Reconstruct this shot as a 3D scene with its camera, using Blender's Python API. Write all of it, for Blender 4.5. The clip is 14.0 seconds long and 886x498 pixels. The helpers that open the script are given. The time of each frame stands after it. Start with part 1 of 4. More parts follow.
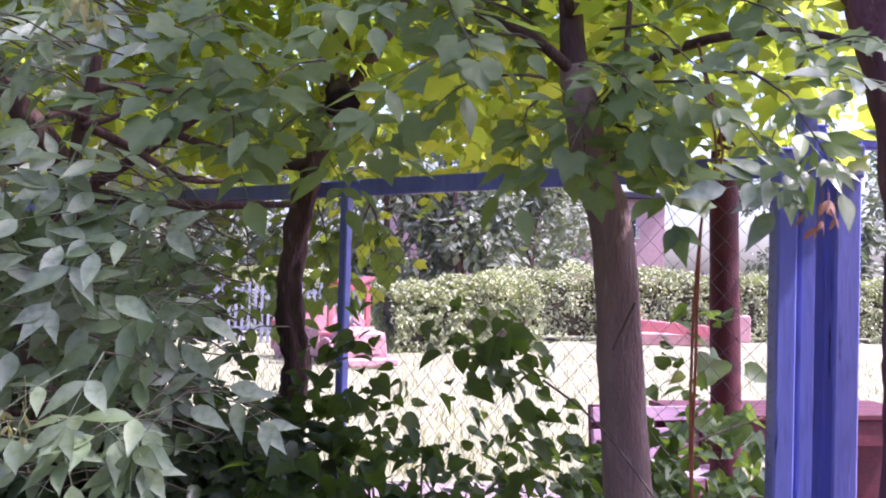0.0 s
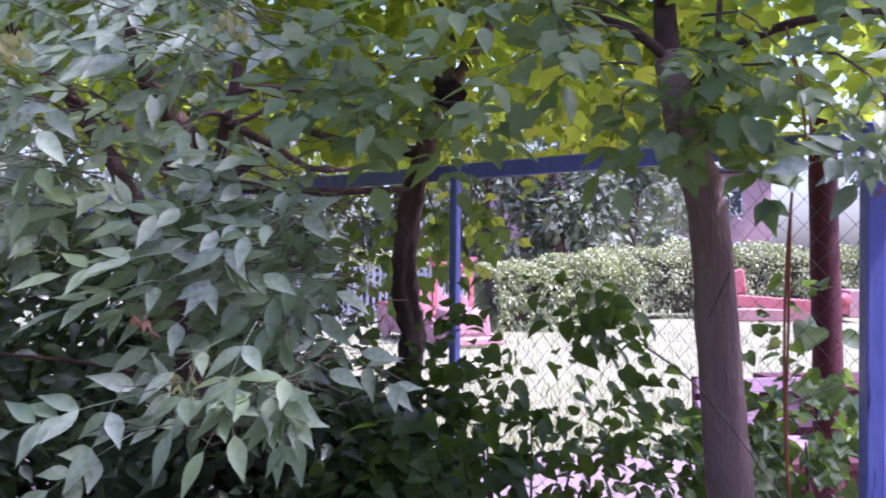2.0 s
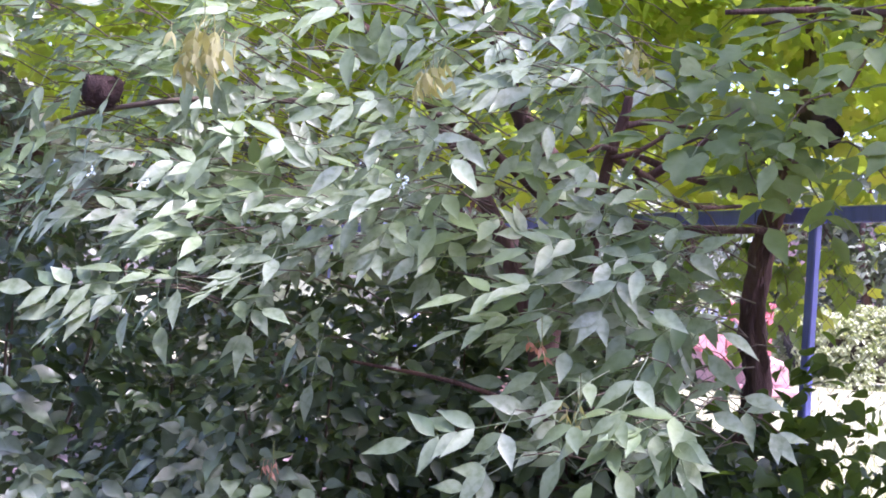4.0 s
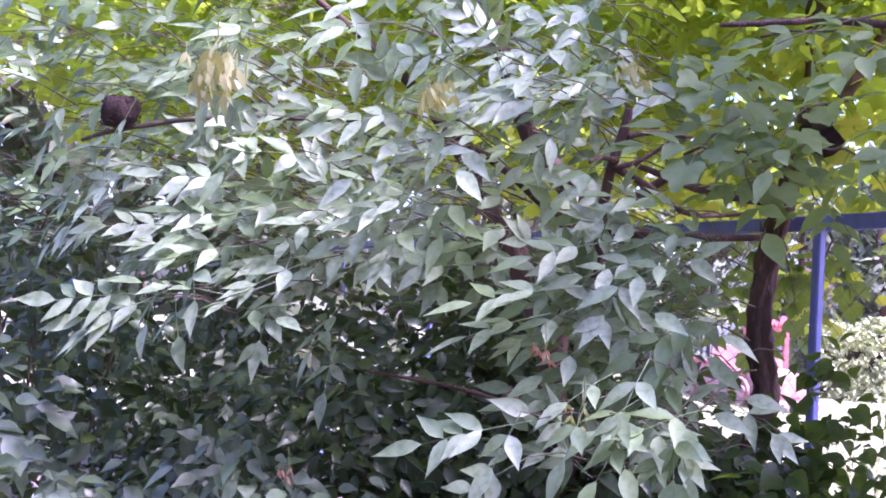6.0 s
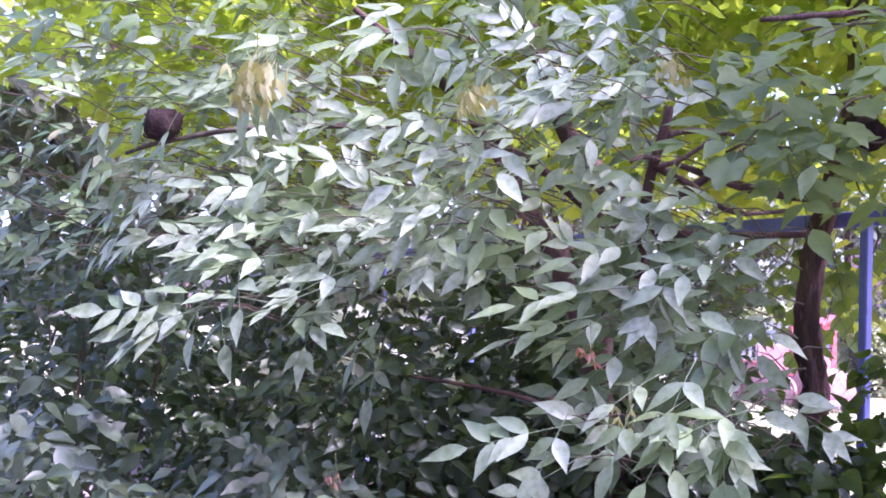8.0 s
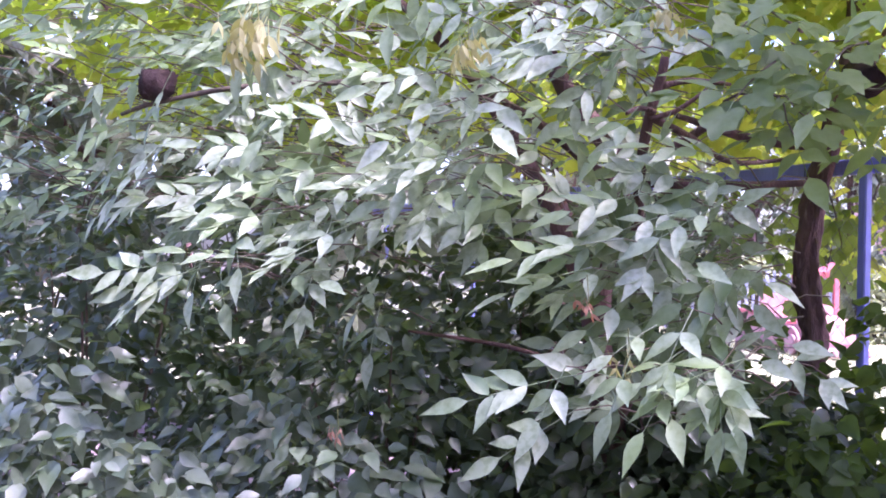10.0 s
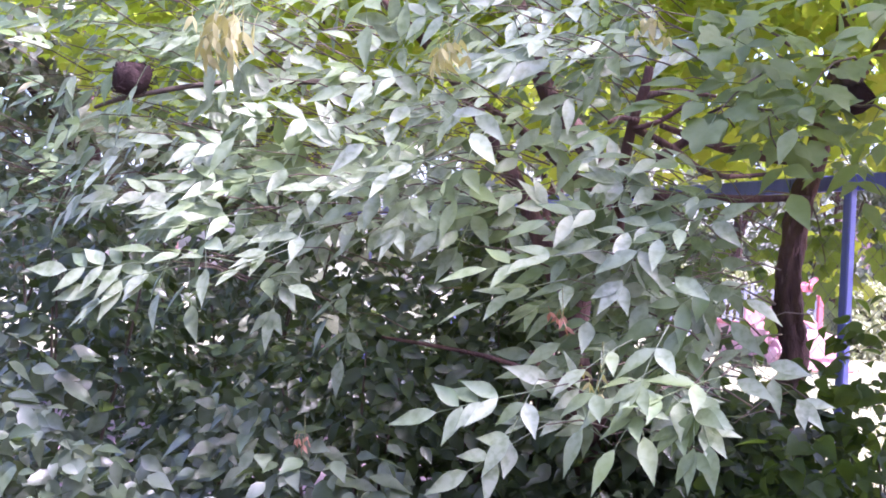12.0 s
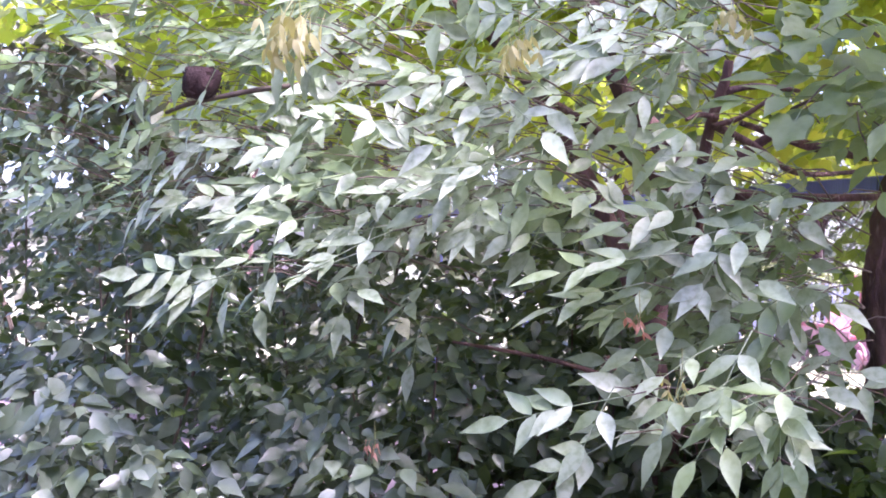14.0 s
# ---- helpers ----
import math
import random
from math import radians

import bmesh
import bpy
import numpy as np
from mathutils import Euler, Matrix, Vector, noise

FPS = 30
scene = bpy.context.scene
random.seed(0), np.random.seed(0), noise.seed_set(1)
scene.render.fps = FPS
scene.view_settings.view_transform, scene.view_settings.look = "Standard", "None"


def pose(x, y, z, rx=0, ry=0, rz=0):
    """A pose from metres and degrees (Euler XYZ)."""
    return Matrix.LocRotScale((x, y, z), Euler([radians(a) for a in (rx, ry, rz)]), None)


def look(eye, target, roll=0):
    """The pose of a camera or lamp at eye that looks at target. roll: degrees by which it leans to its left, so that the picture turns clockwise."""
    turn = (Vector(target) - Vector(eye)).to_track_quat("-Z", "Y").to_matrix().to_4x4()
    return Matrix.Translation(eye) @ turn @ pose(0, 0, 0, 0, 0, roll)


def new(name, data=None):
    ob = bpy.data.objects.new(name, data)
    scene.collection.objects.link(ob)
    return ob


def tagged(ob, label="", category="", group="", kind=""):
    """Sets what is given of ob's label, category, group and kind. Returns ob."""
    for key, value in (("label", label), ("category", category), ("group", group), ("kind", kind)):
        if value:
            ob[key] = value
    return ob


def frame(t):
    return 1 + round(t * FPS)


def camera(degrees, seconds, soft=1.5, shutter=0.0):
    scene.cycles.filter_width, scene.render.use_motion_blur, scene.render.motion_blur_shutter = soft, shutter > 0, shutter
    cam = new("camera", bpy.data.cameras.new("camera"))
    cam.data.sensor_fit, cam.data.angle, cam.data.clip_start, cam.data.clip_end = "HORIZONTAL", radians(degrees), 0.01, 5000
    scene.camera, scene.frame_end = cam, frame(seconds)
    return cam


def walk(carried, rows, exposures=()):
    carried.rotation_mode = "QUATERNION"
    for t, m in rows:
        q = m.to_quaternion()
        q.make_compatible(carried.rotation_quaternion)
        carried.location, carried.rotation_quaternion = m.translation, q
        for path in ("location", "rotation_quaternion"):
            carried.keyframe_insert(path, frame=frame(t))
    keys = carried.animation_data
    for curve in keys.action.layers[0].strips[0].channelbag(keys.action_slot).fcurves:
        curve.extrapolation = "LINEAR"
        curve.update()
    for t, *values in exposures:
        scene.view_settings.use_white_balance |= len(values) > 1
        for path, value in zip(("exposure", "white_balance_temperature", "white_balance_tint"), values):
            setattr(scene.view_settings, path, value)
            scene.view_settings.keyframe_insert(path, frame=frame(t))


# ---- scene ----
cam = camera(48, 14.0, soft=1.8, shutter=0.3)
PATH = [
    (0, (-0.107, 0.224, 1.521), (0.107, 3.215, 1.605), 1.60),
    (0.5, (0.002, 0.165, 1.502), (0.185, 3.159, 1.522), -0.07),
    (1, (0.037, 0.107, 1.500), (0.143, 3.105, 1.481), -1.16),
    (1.5, (-0.000, -0.000, 1.500), (-0.000, 3.000, 1.500), -1.00),
    (2, (-0.136, -0.005, 1.507), (-0.223, 2.994, 1.529), 0.42),
    (2.5, (-0.262, -0.048, 1.494), (-0.496, 2.943, 1.476), 2.30),
    (3, (-0.337, -0.029, 1.484), (-0.811, 2.933, 1.444), 3.74),
    (3.5, (-0.373, -0.004, 1.499), (-1.158, 2.891, 1.535), 4.34),
    (3.7, (-0.385, -0.016, 1.499), (-1.284, 2.845, 1.570), 4.39),
    (5.8, (-0.330, -0.106, 1.474), (-1.242, 2.749, 1.606), 3.58),
    (6, (-0.337, -0.105, 1.474), (-1.294, 2.735, 1.617), 3.50),
    (6.5, (-0.337, -0.105, 1.474), (-1.300, 2.732, 1.633), 3.17),
    (7, (-0.346, -0.102, 1.470), (-1.366, 2.715, 1.629), 2.96),
    (7.2, (-0.360, -0.102, 1.468), (-1.418, 2.701, 1.627), 2.88),
    (9.3, (-0.306, -0.114, 1.473), (-1.370, 2.689, 1.586), 1.59),
    (9.5, (-0.310, -0.113, 1.478), (-1.382, 2.688, 1.562), 1.48),
    (10, (-0.327, -0.107, 1.469), (-1.403, 2.694, 1.490), 1.25),
    (10.5, (-0.320, -0.089, 1.474), (-1.359, 2.725, 1.474), 1.84),
    (11, (-0.311, -0.071, 1.487), (-1.311, 2.758, 1.494), 2.68),
    (11.5, (-0.306, -0.058, 1.485), (-1.311, 2.769, 1.506), 2.96),
    (12, (-0.315, -0.048, 1.481), (-1.358, 2.765, 1.510), 2.94),
    (12.5, (-0.331, -0.039, 1.485), (-1.417, 2.758, 1.510), 2.92),
    (13, (-0.349, -0.029, 1.488), (-1.479, 2.750, 1.509), 2.90),
    (13.5, (-0.368, -0.024, 1.488), (-1.530, 2.742, 1.509), 2.79),
    (14, (-0.335, 0.005, 1.485), (-1.577, 2.736, 1.509), 2.66),
]
walk(cam, [(t, look(eye, target, roll)) for t, eye, target, roll in PATH],
     exposures=[(0.0, 1.72, 5600, 39), (1.0, 1.45, 5450, 45), (2.0, 1.54, 5200, 39), (2.5, 1.62, 5120, 33), (3.0, 1.72, 5350, 31), (3.6, 2.10, 5520, 33), (6.0, 2.30, 5300, 49), (14.0, 2.58, 5540, 45)])

# ---- light ----
SUN_EL, SUN_AZ = radians(58), radians(100)      # height, and turn from +y towards +x
world = bpy.data.worlds.new("world")
scene.world = world
world.use_nodes = True
wn = world.node_tree
sky = wn.nodes.new("ShaderNodeTexSky")
sky.sky_type, sky.sun_disc = "NISHITA", False
sky.sun_elevation, sky.sun_rotation = SUN_EL, SUN_AZ
sky.dust_density = 4.0
wn.links.new(sky.outputs[0], wn.nodes["Background"].inputs[0])
wn.nodes["Background"].inputs[1].default_value = 0.15
sun = new("sun", bpy.data.lights.new("sun", "SUN"))
sun.data.energy, sun.data.angle, sun.data.color = 2.8, radians(1.0), (1.0, 0.95, 0.86)
toward = Vector((math.sin(SUN_AZ) * math.cos(SUN_EL), math.cos(SUN_AZ) * math.cos(SUN_EL), math.sin(SUN_EL)))
sun.matrix_world = look(toward * 60, (0, 0, 0))


# ---- materials ----
def shader(name):
    m = bpy.data.materials.new(name)
    m.use_nodes = True
    return m, m.node_tree.nodes, m.node_tree.links, m.node_tree.nodes["Principled BSDF"]


def mix(nodes, links, fac, a, b):
    n = nodes.new("ShaderNodeMix")
    n.data_type = "RGBA"
    links.new(fac, n.inputs[0])
    for k, c in ((6, a), (7, b)):
        if isinstance(c, tuple):
            n.inputs[k].default_value = (*c, 1)
        else:
            links.new(c, n.inputs[k])
    return n.outputs[2]


def ramp(nodes, links, src, lo, hi):
    r = nodes.new("ShaderNodeMapRange")
    r.inputs[1].default_value, r.inputs[2].default_value = lo, hi
    links.new(src, r.inputs[0])
    return r.outputs[0]


def surface(name, base, second, worn, scale=8.0, rough=0.6, bump=0.3, metal=0.0, stretch=(1, 1, 1), wear=(0.62, 0.75)):
    """A painted or natural surface: broad tone, fine grain, patches of wear, relief."""
    m, nodes, links, bsdf = shader(name)
    co = nodes.new("ShaderNodeTexCoord")
    mp = nodes.new("ShaderNodeMapping")
    mp.inputs["Scale"].default_value = stretch
    info, shift = nodes.new("ShaderNodeObjectInfo"), nodes.new("ShaderNodeVectorMath")
    shift.operation = "MULTIPLY_ADD"
    links.new(info.outputs["Random"], shift.inputs[0])
    shift.inputs[1].default_value = (17.0, 23.0, 31.0)
    links.new(co.outputs["Object"], shift.inputs[2])
    links.new(shift.outputs[0], mp.inputs[0])
    broad, fine, spots = (nodes.new("ShaderNodeTexNoise") for _ in range(3))
    for n, s, d in ((broad, scale, 4), (fine, scale * 9, 6), (spots, scale * 2.7, 8)):
        n.inputs["Scale"].default_value, n.inputs["Detail"].default_value = s, d
        links.new(mp.outputs[0], n.inputs["Vector"])
    c = mix(nodes, links, ramp(nodes, links, broad.outputs[0], 0.35, 0.65), base, second)
    dark = tuple(v * 0.72 for v in base)
    c = mix(nodes, links, ramp(nodes, links, fine.outputs[0], 0.5, 0.85), c, dark)
    c = mix(nodes, links, ramp(nodes, links, spots.outputs[0], *wear), c, worn)
    links.new(c, bsdf.inputs["Base Color"])
    bsdf.inputs["Roughness"].default_value, bsdf.inputs["Metallic"].default_value = rough, metal
    b = nodes.new("ShaderNodeBump")
    b.inputs["Strength"].default_value, b.inputs["Distance"].default_value = bump, 0.01
    links.new(fine.outputs[0], b.inputs["Height"])
    links.new(b.outputs[0], bsdf.inputs["Normal"])
    return m


def leafy(name, a, b, old, through_col, rough=0.42, share=0.35, aged=0.995, gloss=0.5, patch=None):
    """Leaf blades: tone by the blade and by the spray, light coming through."""
    m, nodes, links, bsdf = shader(name)
    geo, info = nodes.new("ShaderNodeNewGeometry"), nodes.new("ShaderNodeObjectInfo")
    add = nodes.new("ShaderNodeMath")
    add.operation = "ADD"
    links.new(geo.outputs["Random Per Island"], add.inputs[0])
    links.new(info.outputs["Random"], add.inputs[1])
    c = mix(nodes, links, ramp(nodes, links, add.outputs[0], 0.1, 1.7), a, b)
    n = nodes.new("ShaderNodeTexNoise")
    n.inputs["Scale"].default_value, n.inputs["Detail"].default_value = 45, 5
    co = nodes.new("ShaderNodeTexCoord")
    links.new(co.outputs["Object"], n.inputs["Vector"])
    c = mix(nodes, links, ramp(nodes, links, n.outputs[0], 0.45, 0.8), c, tuple(v * 0.75 for v in a))
    if patch:
        broad = nodes.new("ShaderNodeTexNoise")
        broad.inputs["Scale"].default_value, broad.inputs["Detail"].default_value = 2.6, 2
        links.new(geo.outputs["Position"], broad.inputs["Vector"])
        c = mix(nodes, links, ramp(nodes, links, broad.outputs[0], 0.46, 0.84), c, patch)
    far = ramp(nodes, links, geo.outputs["Random Per Island"], aged, aged + 0.004)
    c = mix(nodes, links, far, c, old)
    links.new(c, bsdf.inputs["Base Color"])
    bsdf.inputs["Roughness"].default_value = rough
    bsdf.inputs["Specular IOR Level"].default_value = gloss
    bp = nodes.new("ShaderNodeBump")
    bp.inputs["Strength"].default_value, bp.inputs["Distance"].default_value = 0.25, 0.004
    links.new(n.outputs[0], bp.inputs["Height"])
    links.new(bp.outputs[0], bsdf.inputs["Normal"])
    tr = nodes.new("ShaderNodeBsdfTranslucent")
    tr.inputs[0].default_value = (*through_col, 1)
    ms = nodes.new("ShaderNodeMixShader")
    ms.inputs[0].default_value = share
    links.new(bsdf.outputs[0], ms.inputs[1])
    links.new(tr.outputs[0], ms.inputs[2])
    links.new(ms.outputs[0], nodes["Material Output"].inputs[0])
    return m


# the pale end of the range carries the leaves' whitish sky sheen as colour
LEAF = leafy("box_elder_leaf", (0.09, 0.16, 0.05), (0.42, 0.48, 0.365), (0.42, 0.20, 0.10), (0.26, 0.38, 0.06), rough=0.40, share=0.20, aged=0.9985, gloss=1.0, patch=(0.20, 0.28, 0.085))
# darker and greener than the box elder: canopy shade mixed into the colour
LEAF_MAPLE = leafy("maple_leaf", (0.085, 0.14, 0.065), (0.20, 0.26, 0.15), (0.32, 0.22, 0.08), (0.26, 0.38, 0.04), rough=0.46, share=0.45, gloss=0.4, patch=(0.17, 0.25, 0.06))
LEAF_VINE = leafy("heart_leaf", (0.035, 0.066, 0.022), (0.075, 0.12, 0.04), (0.2, 0.18, 0.05), (0.18, 0.28, 0.03), rough=0.5, share=0.4, gloss=0.35)
LEAF_CROWN = leafy("crown_leaf", (0.09, 0.145, 0.04), (0.16, 0.23, 0.06), (0.3, 0.24, 0.05), (0.66, 0.77, 0.07), share=0.66)
# shade inside and beneath the maple is put into this dark green
LEAF_SHADE = leafy("shrub_leaf", (0.026, 0.05, 0.02), (0.07, 0.105, 0.052), (0.12, 0.12, 0.03), (0.14, 0.22, 0.03), rough=0.36, share=0.2, gloss=0.9)
# paler than the other shrubs: open-sky light put into the leaf colour
LEAF_LILAC = leafy("lilac_leaf", (0.05, 0.085, 0.04), (0.15, 0.18, 0.14), (0.1, 0.12, 0.04), (0.18, 0.27, 0.05), rough=0.38, share=0.2, gloss=1.0)
# bleached: the brightness of sunlit leaf tips is put into this colour
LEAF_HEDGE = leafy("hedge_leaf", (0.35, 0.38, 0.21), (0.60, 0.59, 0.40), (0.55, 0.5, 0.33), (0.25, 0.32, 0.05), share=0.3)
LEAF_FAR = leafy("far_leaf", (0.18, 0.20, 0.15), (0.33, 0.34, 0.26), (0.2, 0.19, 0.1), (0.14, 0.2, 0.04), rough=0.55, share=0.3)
SEED = leafy("dry_seed", (0.46, 0.46, 0.21), (0.62, 0.60, 0.36), (0.5, 0.24, 0.13), (0.5, 0.45, 0.1), share=0.4)
RUST_SEED = leafy("rusty_seed", (0.46, 0.22, 0.15), (0.6, 0.36, 0.28), (0.5, 0.24, 0.13), (0.5, 0.2, 0.1), share=0.3)
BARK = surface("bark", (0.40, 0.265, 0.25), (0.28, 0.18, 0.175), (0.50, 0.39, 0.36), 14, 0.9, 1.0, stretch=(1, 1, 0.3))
BARK_PURPLE = surface("purplish_bark", (0.28, 0.12, 0.15), (0.165, 0.07, 0.09), (0.40, 0.24, 0.25), 16, 0.9, 1.0, stretch=(1, 1, 0.3))
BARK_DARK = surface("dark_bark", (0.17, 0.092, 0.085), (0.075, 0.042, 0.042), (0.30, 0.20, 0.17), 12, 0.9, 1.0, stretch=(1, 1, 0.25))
TWIG = surface("twig_bark", (0.10, 0.07, 0.06), (0.16, 0.12, 0.09), (0.06, 0.04, 0.04), 30, 0.8, 0.4)
GREEN_TWIG = surface("green_twig", (0.22, 0.26, 0.10), (0.28, 0.27, 0.12), (0.2, 0.12, 0.08), 30, 0.7, 0.3)
RED_STEM = surface("red_stem", (0.36, 0.10, 0.05), (0.45, 0.17, 0.08), (0.2, 0.08, 0.05), 20, 0.6, 0.3)
BLUE = surface("blue_paint", (0.215, 0.235, 0.70), (0.27, 0.29, 0.76), (0.03, 0.035, 0.13), 9, 0.42, 0.12, stretch=(1.6, 1.6, 0.14), wear=(0.64, 0.70))
WIRE = surface("galvanised_wire", (0.17, 0.16, 0.17), (0.12, 0.11, 0.12), (0.12, 0.08, 0.06), 30, 0.6, 0.1, metal=0.4)
RED = surface("dark_red_paint", (0.095, 0.009, 0.02), (0.06, 0.007, 0.014), (0.13, 0.035, 0.04), 9, 0.7, 0.3)
MAUVE = surface("mauve_board", (0.38, 0.235, 0.33), (0.30, 0.18, 0.27), (0.46, 0.36, 0.40), 7, 0.55, 0.3, stretch=(0.3, 1, 1))
PINK = surface("faded_pink_paint", (0.46, 0.245, 0.265), (0.38, 0.19, 0.21), (0.55, 0.40, 0.40), 5, 0.6, 0.25)
CORAL = surface("coral_paint", (0.44, 0.11, 0.13), (0.36, 0.09, 0.11), (0.5, 0.28, 0.28), 5, 0.55, 0.2)
PALE = surface("pale_blue_paint", (0.36, 0.37, 0.44), (0.28, 0.29, 0.40), (0.2, 0.2, 0.3), 5, 0.5, 0.2)
IRON = surface("dark_iron", (0.035, 0.033, 0.05), (0.05, 0.045, 0.06), (0.09, 0.05, 0.04), 8, 0.5, 0.2, metal=0.3)
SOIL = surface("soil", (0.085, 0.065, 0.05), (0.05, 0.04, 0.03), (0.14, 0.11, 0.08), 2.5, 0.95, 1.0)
LAWN = surface("mown_lawn", (0.22, 0.215, 0.125), (0.28, 0.265, 0.165), (0.34, 0.30, 0.21), 1.3, 0.9, 0.8)
GRASS = leafy("grass_blade", (0.25, 0.27, 0.13), (0.38, 0.37, 0.22), (0.46, 0.4, 0.24), (0.3, 0.32, 0.06), rough=0.6, share=0.3)
PAVING = surface("pink_paving", (0.29, 0.205, 0.225), (0.24, 0.17, 0.185), (0.36, 0.28, 0.29), 3, 0.85, 0.4)
WALL_PINK = surface("pink_render", (0.52, 0.33, 0.34), (0.46, 0.29, 0.3), (0.4, 0.28, 0.28), 0.6, 0.85, 0.2)
GLASS = surface("dark_glass", (0.03, 0.04, 0.05), (0.05, 0.06, 0.07), (0.04, 0.05, 0.06), 1, 0.08, 0.0)
FELT = surface("dark_nest", (0.04, 0.02, 0.022), (0.06, 0.03, 0.03), (0.09, 0.05, 0.05), 25, 0.95, 0.8)


# ---- building helpers ----
class Geo:
    """Gathers vertices and triangles for one mesh."""

    def __init__(self):
        self.v, self.f, self.n = [], [], 0

    def add(self, v, f):
        v = np.asarray(v, float).reshape(-1, 3)
        self.v.append(v)
        self.f.append(np.asarray(f, int).reshape(-1, 3) + self.n)
        self.n += len(v)

    def tube(self, pts, radii, sides=8, cap=True, jag=0.0):
        pts = [Vector(p) for p in pts]
        vs, fs = [], []
        side = None
        for i, p in enumerate(pts):
            d = (pts[min(i + 1, len(pts) - 1)] - pts[max(i - 1, 0)]).normalized()
            if side is None:
                side = d.orthogonal().normalized()
            side = (side - d * side.dot(d)).normalized()
            up = d.cross(side)
            for k in range(sides):
                a = 2 * math.pi * k / sides
                o = side * math.cos(a) + up * math.sin(a)
                w = 1 + jag * (noise.noise(Vector((o.x * 2.2, o.y * 2.2, p.z * 7))) + 0.6 * noise.noise(Vector((o.x * 6, o.y * 6, p.z * 16)))) if jag else 1
                vs.append(p + o * radii[i] * w)
        for i in range(len(pts) - 1):
            for k in range(sides):
                a, b = i * sides + k, i * sides + (k + 1) % sides
                fs += [(a, b, b + sides), (a, b + sides, a + sides)]
        if cap:
            e = (len(pts) - 1) * sides
            fs += [(0, k + 1, k) for k in range(1, sides - 1)] + [(e, e + k, e + k + 1) for k in range(1, sides - 1)]
        self.add([tuple(v) for v in vs], fs)

    def mesh(self, name, material, smooth=True):
        me = bpy.data.meshes.new(name)
        v, f = np.concatenate(self.v), np.concatenate(self.f)
        me.vertices.add(len(v))
        me.vertices.foreach_set("co", v.astype(np.float32).ravel())
        me.loops.add(f.size)
        me.loops.foreach_set("vertex_index", f.astype(np.int32).ravel())
        me.polygons.add(len(f))
        me.polygons.foreach_set("loop_start", np.arange(0, f.size, 3, dtype=np.int32))
        me.polygons.foreach_set("use_smooth", np.full(len(f), smooth))
        me.materials.append(material)
        me.update(calc_edges=True)
        return me


def boxes(*items, bevel=0.004):
    """A bmesh of bevelled boxes, each (centre, size) or (centre, size, turn in degrees about x, y, z)."""
    bm = bmesh.new()
    for c, s, *turn in items:
        m = pose(*c, *(turn[0] if turn else (0, 0, 0))) @ Matrix.Diagonal((*s, 1))
        bmesh.ops.create_cube(bm, size=1, matrix=m)
    if bevel:
        bmesh.ops.bevel(bm, geom=bm.edges[:], offset=bevel, segments=1, affect="EDGES", clamp_overlap=True)
    return bm


def part(name, shape, material, parent, label=""):
    if isinstance(shape, Geo):
        me = shape.mesh(name, material)
    elif isinstance(shape, bpy.types.Mesh):
        me = shape
    else:
        me = bpy.data.meshes.new(name)
        shape.to_mesh(me)
        shape.free()
        me.materials.append(material)
    ob = new(name, me)
    ob.parent = parent
    return tagged(ob, label)


def thing(name, place, label, category, group="", kind="", turn=0):
    ob = new(name)
    ob.empty_display_size = 0.1
    ob.matrix_basis = pose(*place, 0, 0, turn)
    return tagged(ob, label, category, group, kind)


def setting(name, shape, material, label, category):
    return tagged(part(name, shape, material, None), label, category, kind="structure")


# ---- leaf shapes ----
def blade(length, width, fold, curl, rows=6, skew=0.0, point=1.6):
    """One blade along +y, upper face +z, with a folded midrib and a drawn-out tip."""
    v, f = [(0, 0, 0)], []
    for i in range(1, rows):
        t = i / rows
        w = width * 0.5 * math.sin(math.pi * t ** 0.80) ** 1.15 * (1 - 0.45 * t ** point)
        y, z = length * t, -curl * length * t * t
        v += [(-w + skew * w, y, z + fold * w), (0, y, z), (w + skew * w, y, z + fold * w)]
    v.append((0, length, -curl * length))
    f += [(0, 2, 1), (0, 3, 2)]
    for i in range(rows - 2):
        a = 1 + 3 * i
        f += [(a, a + 1, a + 4), (a, a + 4, a + 3), (a + 1, a + 2, a + 5), (a + 1, a + 5, a + 4)]
    a, e = 1 + 3 * (rows - 2), len(v) - 1
    f += [(a, a + 1, e), (a + 1, a + 2, e)]
    return np.array(v, float), np.array(f, int)


def heart(length, width, fold, curl):
    """A broad heart-shaped blade."""
    prof = [(0.0, 0.0), (-0.06, 0.55), (0.12, 0.95), (0.35, 1.0), (0.6, 0.72), (0.82, 0.32), (1.0, 0.0)]
    v, f = [], []
    for t, w in prof:
        w *= width * 0.5
        v += [(-w, t * length, fold * w - curl * length * t * t), (0, max(t, 0) * length, -curl * length * t * t), (w, t * length, fold * w - curl * length * t * t)]
    for i in range(len(prof) - 1):
        a = 3 * i
        f += [(a, a + 1, a + 4), (a, a + 4, a + 3), (a + 1, a + 2, a + 5), (a + 1, a + 5, a + 4)]
    return np.array(v, float), np.array(f, int)


def lobed(length, fold, curl):
    """A small three-lobed maple blade."""
    v = [(0, 0.35, 0), (0, 0, 0), (-0.34, 0.12, 0), (-0.46, 0.62, 0), (-0.2, 0.66, 0), (0, 1, 0), (0.2, 0.66, 0), (0.46, 0.62, 0), (0.34, 0.12, 0)]
    v = np.array([(x * length, y * length, length * (fold * abs(x) - curl * (x * x + (y - 0.35) ** 2))) for x, y, _ in v])
    return v, np.array([(0, k % 8 + 1, k) for k in range(1, 9)])


